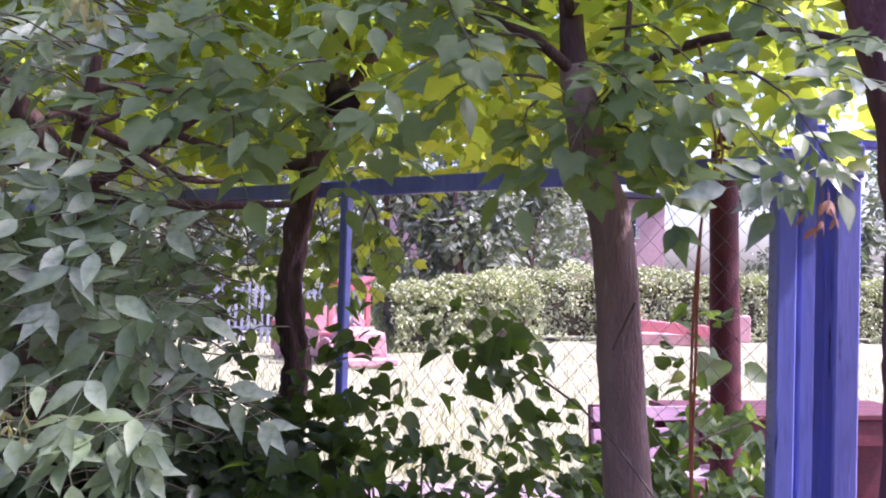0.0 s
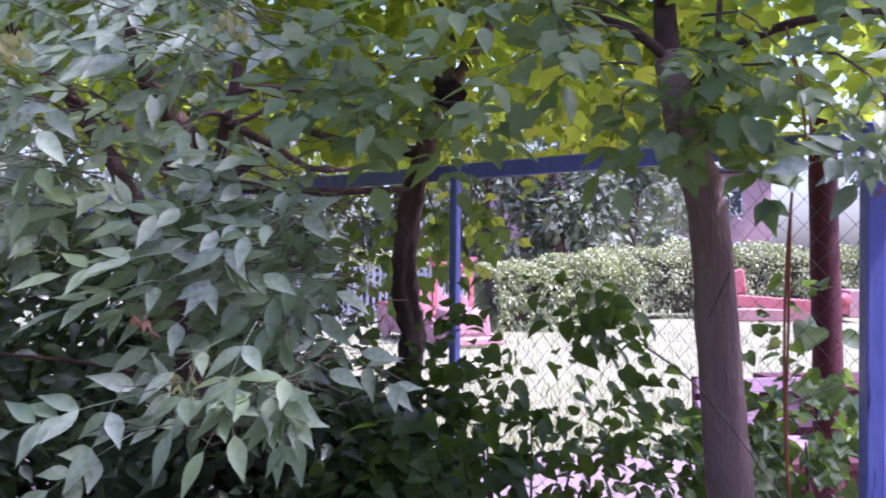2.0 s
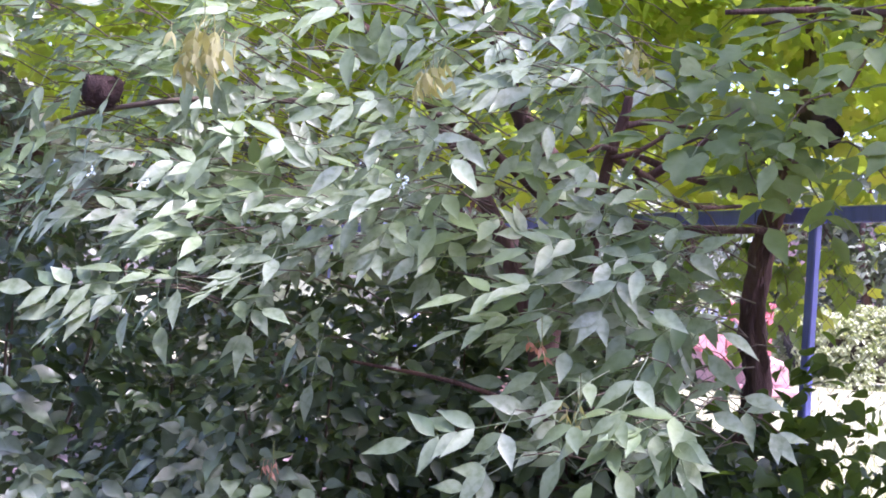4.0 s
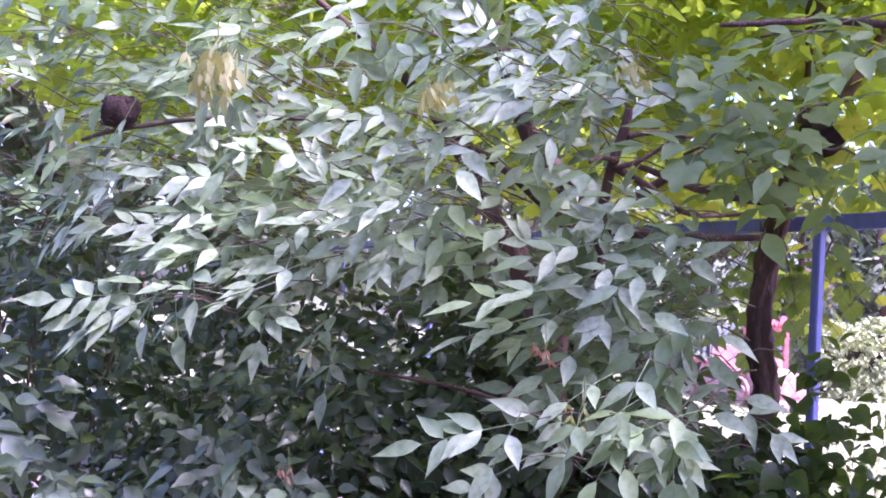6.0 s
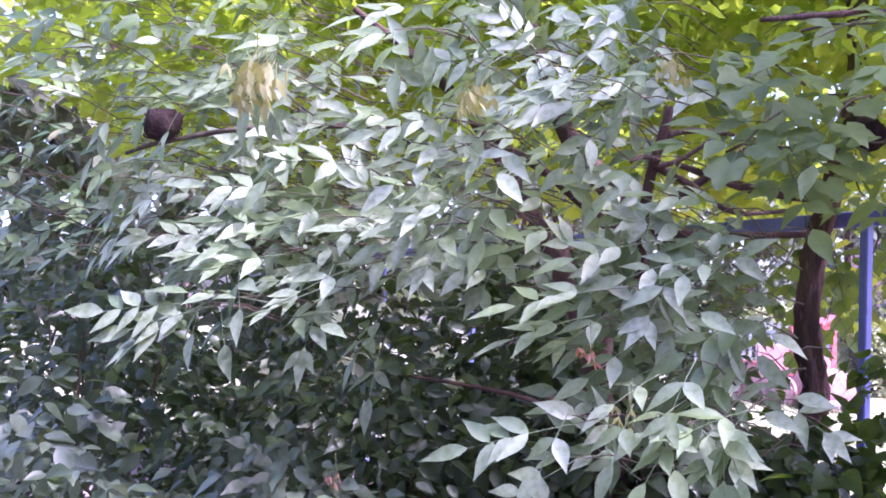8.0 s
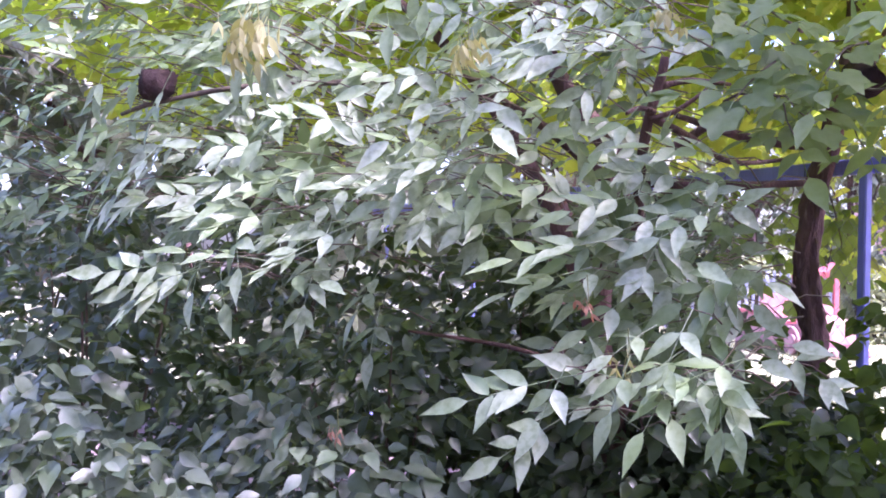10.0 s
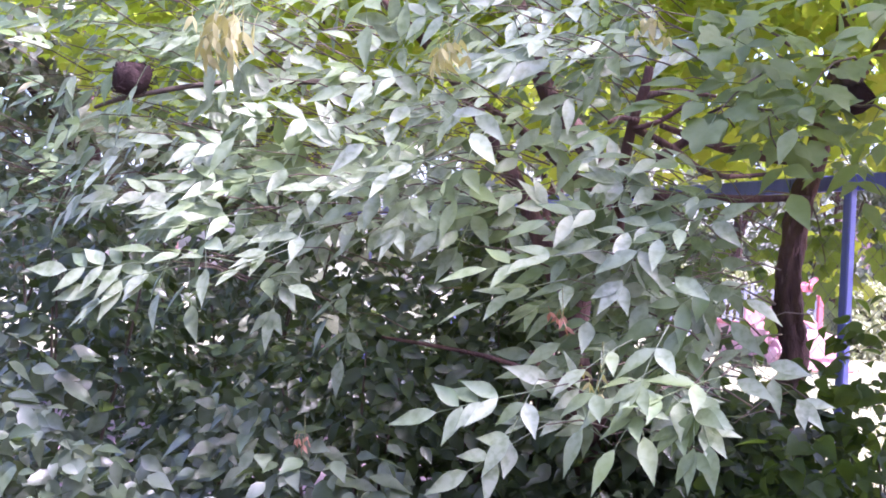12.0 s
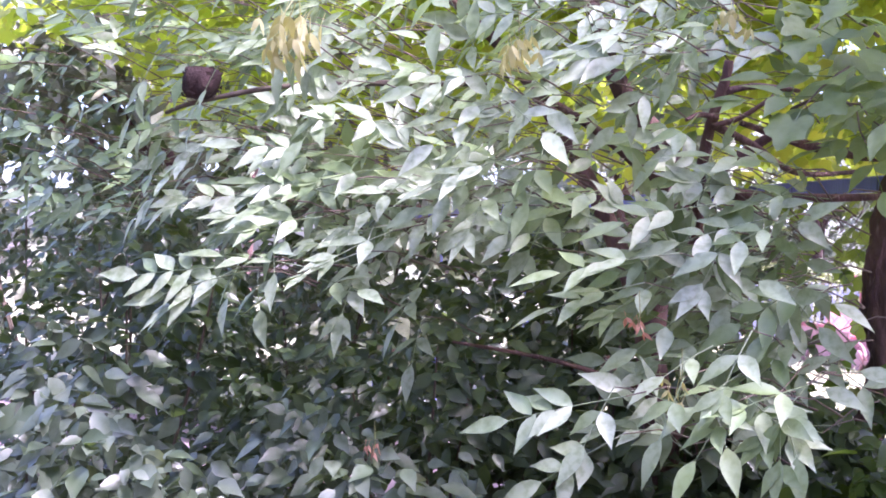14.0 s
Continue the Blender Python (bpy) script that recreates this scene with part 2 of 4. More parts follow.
def basis(y, z):
    """Rows that carry a blade's axes into the world: its length along y, its upper face towards z."""
    y = Vector(y).normalized()
    z = Vector(z)
    z = z - y * z.dot(y)
    z = z.normalized() if z.length > 1e-4 else y.orthogonal().normalized()
    return np.array((y.cross(z), y, z))


def compound(rng, pairs, length, wide, lobed):
    """A pinnate leaf of an ash-leaved maple: stalk, paired leaflets and a larger end leaflet."""
    g = Geo()
    span = length * (0.9 + 0.55 * pairs)
    stalk = [(0, span * t, -0.10 * span * t * t) for t in (0, 0.35, 0.7, 1.0)]
    g.tube(stalk, [0.0016, 0.0013, 0.0011, 0.0008], 4, False)
    for i in range(pairs):
        t = 0.45 + 0.5 * i / max(pairs, 1)
        for s in (-1, 1):
            v, f = blade(length * rng.uniform(0.75, 1.15), length * wide * rng.uniform(0.85, 1.15), 0.26, rng.uniform(-0.04, 0.14), skew=s * 0.12)
            a = s * rng.uniform(0.58, 0.95)
            b = basis((math.sin(a), math.cos(a), rng.uniform(-0.25, 0.15)), (rng.uniform(-0.22, 0.22), rng.uniform(-0.2, 0.2), 1))
            g.add(v @ b + np.array((0, span * (t + rng.uniform(-0.03, 0.03)), -0.10 * span * t * t)), f)
    v, f = blade(length * rng.uniform(1.05, 1.25), length * wide * rng.uniform(1.05, 1.3), 0.25, rng.uniform(0.0, 0.18))
    b = basis((rng.uniform(-0.2, 0.2), 1, -0.15), (rng.uniform(-0.2, 0.2), 0.3, 1))
    end = np.array((0, span, -0.10 * span))
    g.add(v @ b + end, f)
    for s in (-1, 1) if lobed else ():
        v, f = blade(length * 0.8, length * wide * 0.9, 0.2, 0.08)
        g.add(v @ basis((s * 0.62, 0.8, -0.12), (0, 0.2, 1)) + end + np.array((0, length * 0.12, 0.001 * s)), f)
    return g


def palmate(rng, length):
    """A broad maple blade with five soft lobes on a thin stalk."""
    g = Geo()
    stalk = length * 0.45
    g.tube([(0, 0, 0), (0, stalk * 0.6, -0.004), (0, stalk, -0.002)], [0.0012, 0.0010, 0.0010], 4, False)
    ring = [(180, 0.12), (150, 0.52), (118, 0.62), (92, 0.74), (72, 0.66), (58, 0.76), (44, 0.90), (25, 0.78), (13, 0.88), (0, 1.12)]
    ring = ring + [(-a, q) for a, q in ring[-2:0:-1]]
    droop, fold = rng.uniform(0.1, 0.45), rng.uniform(0.05, 0.3)
    mid = np.array((0, stalk + length * 0.05, 0))
    v, f = [tuple(mid)], []
    for a, q in ring:
        a, q = math.radians(a + rng.uniform(-4, 4)), q * length * 0.62 * rng.uniform(0.9, 1.08)
        x, y = q * math.sin(a), q * math.cos(a) * 1.08
        v.append((x, mid[1] + y, fold * abs(x) - droop * (x * x + y * y) / length + rng.uniform(-0.003, 0.003)))
    n = len(ring)
    for k in range(n):
        f.append((0, 1 + (k + 1) % n, 1 + k))
    g.add(v, f)
    return g


rng = random.Random(5)
ELDER = [compound(rng, 1 + k % 3, 0.10, 0.40, k % 5 == 0) for k in range(15)]
MAPLE = [palmate(rng, 0.092) if k % 2 else compound(rng, 1, 0.085, 0.5, k % 4 == 0) for k in range(12)]
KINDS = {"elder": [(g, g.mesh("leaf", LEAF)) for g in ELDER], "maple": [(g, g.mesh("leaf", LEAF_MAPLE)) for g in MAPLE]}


class Foliage:
    """Collects the leaves of one tree: the near ones single, the rest joined."""

    def __init__(self, owner, kind, singles):
        self.owner, self.kind, self.left = owner, kind, singles
        self.rest, self.twigs, self.rng = Geo(), Geo(), random.Random(kind + owner.name)

    def leaf(self, at, along, normal, scale, pairs=None):
        kinds = KINDS[self.kind]
        g, me = self.rng.choice(kinds if pairs is None else kinds[pairs - 1::3])
        b = basis(along, normal) * scale
        if self.left > 0:
            self.left -= 1
            ob = new("leaf", me)
            ob.parent = self.owner
            m = Matrix.Identity(4)
            for r in range(3):
                for c in range(3):
                    m[r][c] = b[c][r]
            m.translation = Vector(at) - self.owner.matrix_basis.translation
            ob.matrix_basis = m
        else:
            self.rest.add(np.concatenate(g.v) @ b + np.array(at) - np.array(self.owner.matrix_basis.translation), np.concatenate(g.f))

    def done(self):
        if self.twigs.n:
            tagged(part("twig_work", self.twigs, TWIG, self.owner), kind="stuff")
        if self.rest.n:
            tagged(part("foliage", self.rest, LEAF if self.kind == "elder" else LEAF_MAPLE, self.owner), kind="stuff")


def frond(fol, a, b, pairs, size=1.0):
    """One pinnate leaf from its base a to the tip of its end leaflet b, on a short twig."""
    r = fol.rng
    a, b = Vector(a), Vector(b)
    d = b - a
    reach = 0.10 * (0.9 + 0.55 * pairs + 1.1)
    size *= max(0.96, min(1.22, d.length / reach))
    a = b - d.normalized() * reach * size
    face = Vector((r.gauss(-0.25, 0.22), -0.78 + r.gauss(0, 0.18), 0.75 + r.gauss(0, 0.2)))
    fol.leaf(a, d, face, size, pairs)
    base = fol.owner.matrix_basis.translation
    back = a + Vector((r.uniform(0.04, 0.14), r.uniform(0.15, 0.3), r.uniform(-0.08, 0.06)))
    fol.twigs.tube([a - base, a.lerp(back, 0.5) + Vector((0, 0, 0.015)) - base, back - base], [0.0012, 0.0018, 0.0025], 5, False)


def spray(fol, a, b, pairs, size=1.0):
    """A leafy shoot from a to b, with opposite leaves that hang outwards and turn to the open sky."""
    r = fol.rng
    a, b = Vector(a), Vector(b)
    base = fol.owner.matrix_basis.translation
    ln = (b - a).length
    sag = 0.10 * ln
    pts = []
    for i in range(7):
        t = i / 6
        p = a.lerp(b, t) + Vector((0, 0, sag * math.sin(math.pi * t))) + Vector([r.uniform(-1, 1) * 0.008 for _ in range(3)])
        pts.append(p)
    fol.twigs.tube([p - base for p in pts], [0.005 - 0.0035 * i / 6 for i in range(7)], 5, False)
    for k in range(pairs):
        t = 0.18 + 0.82 * (k + 0.5) / pairs
        i = min(int(t * 6), 5)
        p, d = pts[i].lerp(pts[i + 1], t * 6 - i), (pts[i + 1] - pts[i]).normalized()
        for s in (-1, 1):
            if r.random() < 0.10:
                continue
            n = Vector((-0.1 + r.gauss(0, 0.45), -0.55 + r.gauss(0, 0.35), 0.8))
            side = d.cross(n).normalized() * s
            go = d * r.uniform(0.3, 0.9) + side * r.uniform(0.5, 1.0) + Vector((r.gauss(0, 0.2), -0.1, r.uniform(-0.5, 0.1)))
            fol.leaf(p, go, n, size * r.uniform(0.8, 1.12))
    fol.leaf(pts[-1], (pts[-1] - pts[-2]) + Vector((0, -0.01, -0.02)), (r.gauss(0, 0.25), -0.9, 0.7), size * 1.05)


def scatter(count, place, shapes, up, seed, droop=0.4):
    """Many loose blades: place(rng) gives a point and an outward direction, or None."""
    r = random.Random(seed)
    g = Geo()
    made = 0
    while made < count:
        q = place(r)
        if q is None:
            continue
        p, o = q
        v, f = r.choice(shapes)
        s = r.uniform(0.7, 1.25)
        d = Vector((r.gauss(0, 1), r.gauss(0, 1), r.gauss(0, 0.6) - droop)) + Vector(o) * 0.8
        n = Vector((r.gauss(0, 0.5), r.gauss(0, 0.5), 0)) + Vector(up)
        g.add(v @ (basis(d, n) * s) + np.array(p), f)
        made += 1
    return g


def limb(g, pts, r0, r1, sides=9, wobble=0.0, seed=1, jag=0.0, steps=5):
    """A tapering stem through pts, with a little unevenness."""
    r = random.Random(seed)
    pts = [Vector(p) for p in pts]
    fine = []
    for i in range(len(pts) - 1):
        p0, p1, p2, p3 = pts[max(i - 1, 0)], pts[i], pts[i + 1], pts[min(i + 2, len(pts) - 1)]
        for k in range(steps):
            t = k / steps
            fine.append(0.5 * (2 * p1 + (p2 - p0) * t + (2 * p0 - 5 * p1 + 4 * p2 - p3) * t * t + (3 * p1 - p0 - 3 * p2 + p3) * t ** 3))
    fine.append(pts[-1])
    n = len(fine)
    g.tube(fine, [(r0 + (r1 - r0) * i / (n - 1)) * (1 + r.uniform(-wobble, wobble)) for i in range(n)], sides, True, jag)


# ---- ground ----
def sheet(x0, x1, y0, y1, z, nx, ny, rough=0.0, seed=0):
    g = Geo()
    xs, ys = np.linspace(x0, x1, nx + 1), np.linspace(y0, y1, ny + 1)
    v = [(x, y, z + (rough * noise.noise((x * 1.3, y * 1.3, seed)) if rough else 0)) for y in ys for x in xs]
    f = []
    for j in range(ny):
        for i in range(nx):
            a = j * (nx + 1) + i
            f += [(a, a + 1, a + nx + 2), (a, a + nx + 2, a + nx + 1)]
    g.add(v, f)
    return g


setting("ground", sheet(-400, 400, -300, 500, -0.05, 40, 40), SOIL, "bare dark earth reaching to the horizon", "ground")
setting("soil_bed", sheet(-6, 4, -2, 3.6, -0.012, 60, 40, 0.03), SOIL, "shaded dark soil under the shrubs along the fence", "soil")
setting("pavement", sheet(-30, 40, 3.62, 7.58, 0.004, 90, 20, 0.02, 5), PAVING, "sunlit pinkish paved strip along the fence", "pavement")
setting("lawn", sheet(-30, 40, 7.6, 48, 0.0, 90, 60, 0.04, 3), LAWN, "bright dry mown grass in full sun", "lawn")


def grass():
    shapes = [blade(0.09, 0.012, 0.2, 0.3, 3), blade(0.13, 0.014, 0.2, 0.5, 3)]
    def place(r):
        y = 7.7 + 13 * r.random() ** 1.5
        return (r.uniform(-0.2, 0.62) * y, y, 0.0), (0, 0, 2.5)
    g = scatter(9000, place, shapes, (0, -1, 0.2), 11, droop=-1.5)
    tagged(part("grass", g, GRASS, None), "short sunlit grass blades on the lawn", "grass", kind="stuff")


grass()


# ---- blue fence ----
P0, ALONG = Vector((0.917, 2.667, 0)), Vector((-0.713, 0.701, 0)).normalized()
FENCE_TURN = math.degrees(math.atan2(ALONG.y, ALONG.x))
BAY = 1.555


def fence_panel(k):
    at = P0 + ALONG * (BAY * k)
    f = thing("chain_link_fence", at, "blue painted steel fence bay with galvanised chain-link mesh", "fence", "fence bays", turn=FENCE_TURN)
    part("rail", boxes(((BAY / 2, 0, 1.825), (BAY, 0.03, 0.058)), bevel=0.005), BLUE, f, "blue steel top rail")
    part("post", boxes(((BAY - 0.03, 0.04, 0.91), (0.036, 0.034, 1.82)), bevel=0.005), BLUE, f)
    part("lower_rail", boxes(((BAY / 2, 0.0, 0.16), (BAY, 0.035, 0.035)), bevel=0.004), BLUE, f)
    g = Geo()
    z0, z1, pitch = 0.18, 1.80, 0.072
    n = int((BAY + z1 - z0) / pitch)
    for s in (-1, 1):
        for i in range(n):
            o = i * pitch
            xa, xb = max(0.0, o - (z1 - z0)), min(BAY, o)
            za, zb = z0 + (o - xa), z0 + (o - xb)
            if s < 0:
                xa, xb = BAY - xa, BAY - xb
            y = 0.03 + s * 0.0016
            g.tube([(xa, y, za), (xb, y, zb)], [0.0008, 0.0008], 4, False)
    part("wire_mesh", g, WIRE, f, "galvanised chain-link wire mesh")


for k in range(5):
    fence_panel(k)


def tube_post(name, x, y, w, d, h, label, group="gate posts"):
    t = thing(name, (x, y, 0), label, "post", group)
    part("tube", boxes(((0, 0, h / 2), (w, d, h)), bevel=0.005), BLUE, t)
    part("cap", boxes(((0, 0, h + 0.004), (w + 0.004, d + 0.004, 0.008)), bevel=0.002), BLUE, t)
    return t


tube_post("fence_post", 0.925, 2.66, 0.052, 0.06, 1.86, "square blue steel fence post beside the gate")
tube_post("fence_post", 0.985, 2.67, 0.042, 0.05, 1.97, "narrow blue steel gate stile with scuffed paint")
tube_post("fence_post", 1.028, 2.70, 0.034, 0.05, 1.93, "narrow blue steel gate stile with scuffed paint")
gate_post = tube_post("gate_post", 1.085, 2.67, 0.066, 0.066, 1.90, "thick blue steel gate post with a welded hinge block")
part("hinge_block", boxes(((-0.006, -0.012, 1.84), (0.078, 0.075, 0.085)), bevel=0.006), BLUE, gate_post)
gate = thing("garden_gate", (1.12, 2.67, 0), "closed blue steel gate leaf with chain-link mesh", "gate")
part("top_rail", boxes(((0.50, 0, 1.90), (1.0, 0.04, 0.05)), bevel=0.005), BLUE, gate)
part("stile", boxes(((0.98, 0, 0.98), (0.045, 0.04, 1.8)), bevel=0.005), BLUE, gate)
part("bottom_rail", boxes(((0.50, 0, 0.14), (1.0, 0.04, 0.05)), bevel=0.005), BLUE, gate)


# ---- trees along the fence ----
CROWN_SHAPES = [lobed(0.078, 0.3, 0.12), lobed(0.092, 0.2, 0.3), lobed(0.066, 0.35, 0.05)]


def crown(owner, centre, radii, count, seed, low=-9, thin=1.2):
    c, base = Vector(centre), owner.matrix_basis.translation
    def place(r):
        d = Vector((r.gauss(0, 1), r.gauss(0, 1), r.gauss(0, 1))).normalized() * r.random() ** 0.45
        p = c + Vector((d.x * radii[0], d.y * radii[1], d.z * radii[2]))
        if p.z < low or noise.noise(p * thin + Vector((seed, 0, 0))) < -0.12:
            return None
        return p - base, d
    g = scatter(count, place, CROWN_SHAPES, (0, -0.15, 0.9), seed)
    tagged(part("crown", g, LEAF_CROWN, owner, "backlit yellow-green leaves, added to block light where out of view"), kind="stuff")


def straight_maple():
    t = thing("maple_tree", (0.612, 2.78, 0), "young maple with a smooth grey-brown trunk beside the fence", "tree")
    g = Geo()
    limb(g, [(0.07, 0, -0.05), (0.02, 0, 0.5), (-0.035, 0, 0.95), (-0.09, 0, 1.6), (-0.145, 0, 1.8), (-0.185, 0, 1.97), (-0.2, 0.005, 2.08)], 0.072, 0.042, 20, 0.012, 3, 0.12, 9)
    part("trunk", g, BARK, t)
    # stem and branches up here take darker bark, leaf shade put into colour
    g = Geo()
    limb(g, [(-0.165, 0, 1.88), (-0.196, 0.003, 2.04), (-0.215, 0.01, 2.2), (-0.25, 0.05, 2.8), (-0.3, 0.1, 4.2)], 0.041, 0.024, 16, 0.02, 6, 0.14, 8)
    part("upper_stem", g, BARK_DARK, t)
    for i, pts in enumerate(([(-0.19, 0, 2.05), (-0.38, -0.1, 2.15), (-0.75, -0.3, 2.2), (-1.1, -0.5, 2.15)], [(-0.17, 0, 1.95), (0.0, -0.1, 2.1), (0.25, -0.3, 2.12), (0.5, -0.5, 2.0)],
                             [(-0.22, 0, 2.2), (-0.3, -0.2, 2.45), (-0.4, -0.5, 2.5)], [(-0.14, 0, 1.72), (-0.09, -0.03, 1.9), (-0.07, -0.04, 2.3)])):
        h = Geo()
        limb(h, pts, 0.018, 0.006, 7, 0.06, i)
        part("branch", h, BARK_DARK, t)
    crown(t, (0.25, 4.1, 3.15), (2.3, 1.5, 1.35), 10000, 21, 1.92)
    crown(t, (0.72, 4.7, 2.7), (0.55, 0.6, 0.7), 1700, 29, 1.98)
    crown(t, (1.02, 4.4, 2.45), (0.35, 0.5, 0.55), 650, 31, 1.98)
    crown(t, (0.82, 2.8, 2.3), (0.42, 0.4, 0.8), 600, 33, 1.82)
    return t


def dark_maple():
    t = thing("gnarled_maple_tree", (-0.475, 3.78, 0), "gnarled dark-barked maple growing against the blue fence", "tree")
    g = Geo()
    limb(g, [(0.0, 0, -0.05), (0.0, 0, 0.5), (0.05, 0, 0.85), (0.115, 0, 1.17), (0.085, 0, 1.4), (0.095, 0, 1.62), (0.14, 0, 1.85), (0.19, 0, 2.1), (0.24, 0.05, 2.5), (0.15, 0.1, 3.8)], 0.056, 0.03, 24, 0.05, 5, 0.5, 9)
    part("trunk", g, BARK_DARK, t)
    for i, pts in enumerate(([(0.18, 0, 1.9), (-0.1, -0.1, 1.92), (-0.35, -0.35, 1.98)], [(0.22, 0, 2.1), (0.45, 0.1, 2.5), (0.6, 0.2, 3.0)])):
        h = Geo()
        limb(h, pts, 0.028, 0.01, 7, 0.1, i + 8)
        part("branch", h, BARK_DARK, t)
    h = Geo()
    limb(h, [(0.20, -0.02, 2.16), (0.24, -0.3, 2.13), (0.26, -0.5, 2.07), (0.265, -0.56, 2.03)], 0.022, 0.046, 10, 0.25, 4, 0.3)
    part("stub", h, FELT, t, "dark cut branch stub")
    crown(t, (-0.9, 4.9, 3.1), (2.2, 1.4, 1.4), 9000, 22, 1.88)
    crown(t, (-0.25, 4.7, 1.8), (0.42, 0.3, 0.38), 90, 27, 0.9, 2.0)
    return t


def big_tree():
    t = thing("old_maple_tree", (1.163, 2.40, 0), "thick purplish-brown tree trunk close to the gate", "tree")
    g = Geo()
    limb(g, [(0.04, 0, -0.05), (0.03, 0, 0.5), (0.01, 0, 1.0), (0.0, 0, 1.55), (-0.02, 0, 1.8), (-0.08, 0, 2.05), (-0.14, 0.05, 2.4), (-0.05, 0.1, 3.4), (0.5, -0.2, 5.0), (1.2, -0.6, 6.6)], 0.118, 0.06, 26, 0.012, 9, 0.14, 10)
    part("trunk", g, BARK_PURPLE, t)
    # limbs above the view, made up to carry the sun screen below
    for i, pts in enumerate(([(0.5, -0.2, 5.0), (1.4, -0.4, 5.9), (2.4, -0.5, 6.7)], [(0.9, -0.4, 5.8), (0.4, -1.1, 6.5), (0.3, -1.6, 7.0)], [(1.0, -0.5, 6.1), (1.5, 0.2, 6.8), (1.7, 0.6, 7.4)])):
        h = Geo()
        limb(h, pts, 0.04, 0.015, 8, 0.06, i + 60)
        part("branch", h, BARK_PURPLE, t)
    # unseen crown added high up to keep the sun off the near leaves
    crown(t, (2.7, 1.6, 7.2), (2.7, 1.9, 1.2), 5200, 23, 5.0)
    # extra unseen clump, screens the lowest sprays from sun
    crown(t, (3.1, 1.65, 6.6), (0.5, 0.6, 0.25), 420, 25, 5.0, 0.3)
    return t


def box_elder():
    t = thing("box_elder_tree", (-0.95, 3.05, 0), "ash-leaved maple hanging pinnate leaves over the fence, sky sheen in their pale tone", "tree")
    for i, (pts, r0, r1) in enumerate((([(0, 0, -0.05), (0.02, 0, 0.7), (-0.05, -0.05, 1.3), (0.02, -0.1, 1.75), (-0.2, -0.1, 2.1), (-0.5, 0.0, 3.0)], 0.06, 0.02),
                                       ([(-0.05, -0.05, 1.3), (-0.3, -0.02, 1.8), (-0.6, -0.05, 2.2), (-0.9, -0.15, 2.45)], 0.035, 0.01),
                                       ([(0.05, -0.1, 1.72), (0.22, -0.15, 1.82), (0.42, -0.2, 1.95)], 0.022, 0.01),
                                       ([(0.05, -0.1, 1.72), (0.3, -0.05, 1.70), (0.62, 0.1, 1.72)], 0.022, 0.008),
                                       ([(0.03, -0.1, 1.68), (-0.15, -0.3, 1.85), (-0.3, -0.5, 1.95)], 0.02, 0.008),
                                       ([(-0.02, -0.02, 1.1), (-0.25, -0.3, 1.2), (-0.5, -0.5, 1.25)], 0.009, 0.004),
                                       ([(0.12, -0.31, 1.54), (0.16, -0.50, 1.70), (0.19, -0.58, 1.82), (0.23, -0.63, 1.93), (0.24, -0.64, 1.98)], 0.017, 0.011),
                                       ([(0.20, -0.60, 1.83), (0.27, -0.61, 1.85), (0.34, -0.60, 1.90)], 0.008, 0.005),
                                       ([(0.21, -0.60, 1.85), (0.18, -0.66, 1.85), (0.16, -0.71, 1.83)], 0.008, 0.005),
                                       ([(0.21, -0.60, 1.83), (0.28, -0.46, 1.80), (0.37, -0.27, 1.75), (0.51, -0.11, 1.77)], 0.012, 0.006),
                                       ([(0.23, -0.62, 1.91), (0.30, -0.57, 1.93), (0.38, -0.43, 1.94)], 0.010, 0.005),
                                       ([(0.0, -0.02, 0.9), (0.15, -0.4, 1.15), (0.2, -0.6, 1.2)], 0.02, 0.008))):
        h = Geo()
        limb(h, pts, r0, r1, 10, 0.08, i + 30)
        part("trunk" if i == 0 else "branch", h, BARK_DARK, t)
    # unseen leaves added overhead to dim the left of this tree
    crown(t, (-2.35, 2.2, 3.35), (0.95, 0.9, 0.35), 1500, 28, 2.95)
    crown(t, (-2.5, 4.0, 3.2), (2.7, 1.2, 1.3), 11000, 24, 1.9)
    return t


maple_ob, gnarled_ob, old_ob, elder_ob = straight_maple(), dark_maple(), big_tree(), box_elder()
elder = Foliage(elder_ob, "elder", 290)
maple = Foliage(maple_ob, "maple", 150)
frond(elder, (-0.78, 2.05, 1.51), (-1.07, 1.96, 1.47), 3)
frond(elder, (-0.82, 2.10, 1.45), (-1.09, 2.01, 1.38), 2)
frond(elder, (-0.82, 2.15, 1.44), (-0.96, 2.06, 1.35), 1)
frond(elder, (-0.77, 2.15, 1.61), (-0.96, 2.06, 1.57), 2)
frond(elder, (-0.84, 2.20, 1.58), (-0.94, 2.11, 1.67), 1)
frond(elder, (-0.81, 2.20, 1.58), (-0.87, 2.11, 1.71), 1)
frond(elder, (-0.66, 2.20, 1.58), (-0.85, 2.11, 1.53), 2)
frond(elder, (-0.66, 2.25, 1.67), (-0.82, 2.16, 1.70), 1)
frond(elder, (-0.62, 2.15, 1.56), (-0.75, 2.06, 1.49), 2)
frond(elder, (-0.68, 2.15, 1.51), (-0.73, 2.06, 1.38), 1)
frond(elder, (-0.66, 2.20, 1.49), (-0.51, 2.11, 1.45), 1)
frond(elder, (-0.55, 2.35, 1.46), (-0.36, 2.26, 1.41), 1)
frond(elder, (-0.59, 2.30, 1.55), (-0.46, 2.21, 1.66), 1)
frond(elder, (-0.56, 2.35, 1.62), (-0.47, 2.26, 1.57), 1)
frond(elder, (-0.65, 2.25, 1.46), (-0.69, 2.16, 1.33), 1)
frond(elder, (-0.53, 2.25, 1.43), (-0.42, 2.16, 1.31), 1)
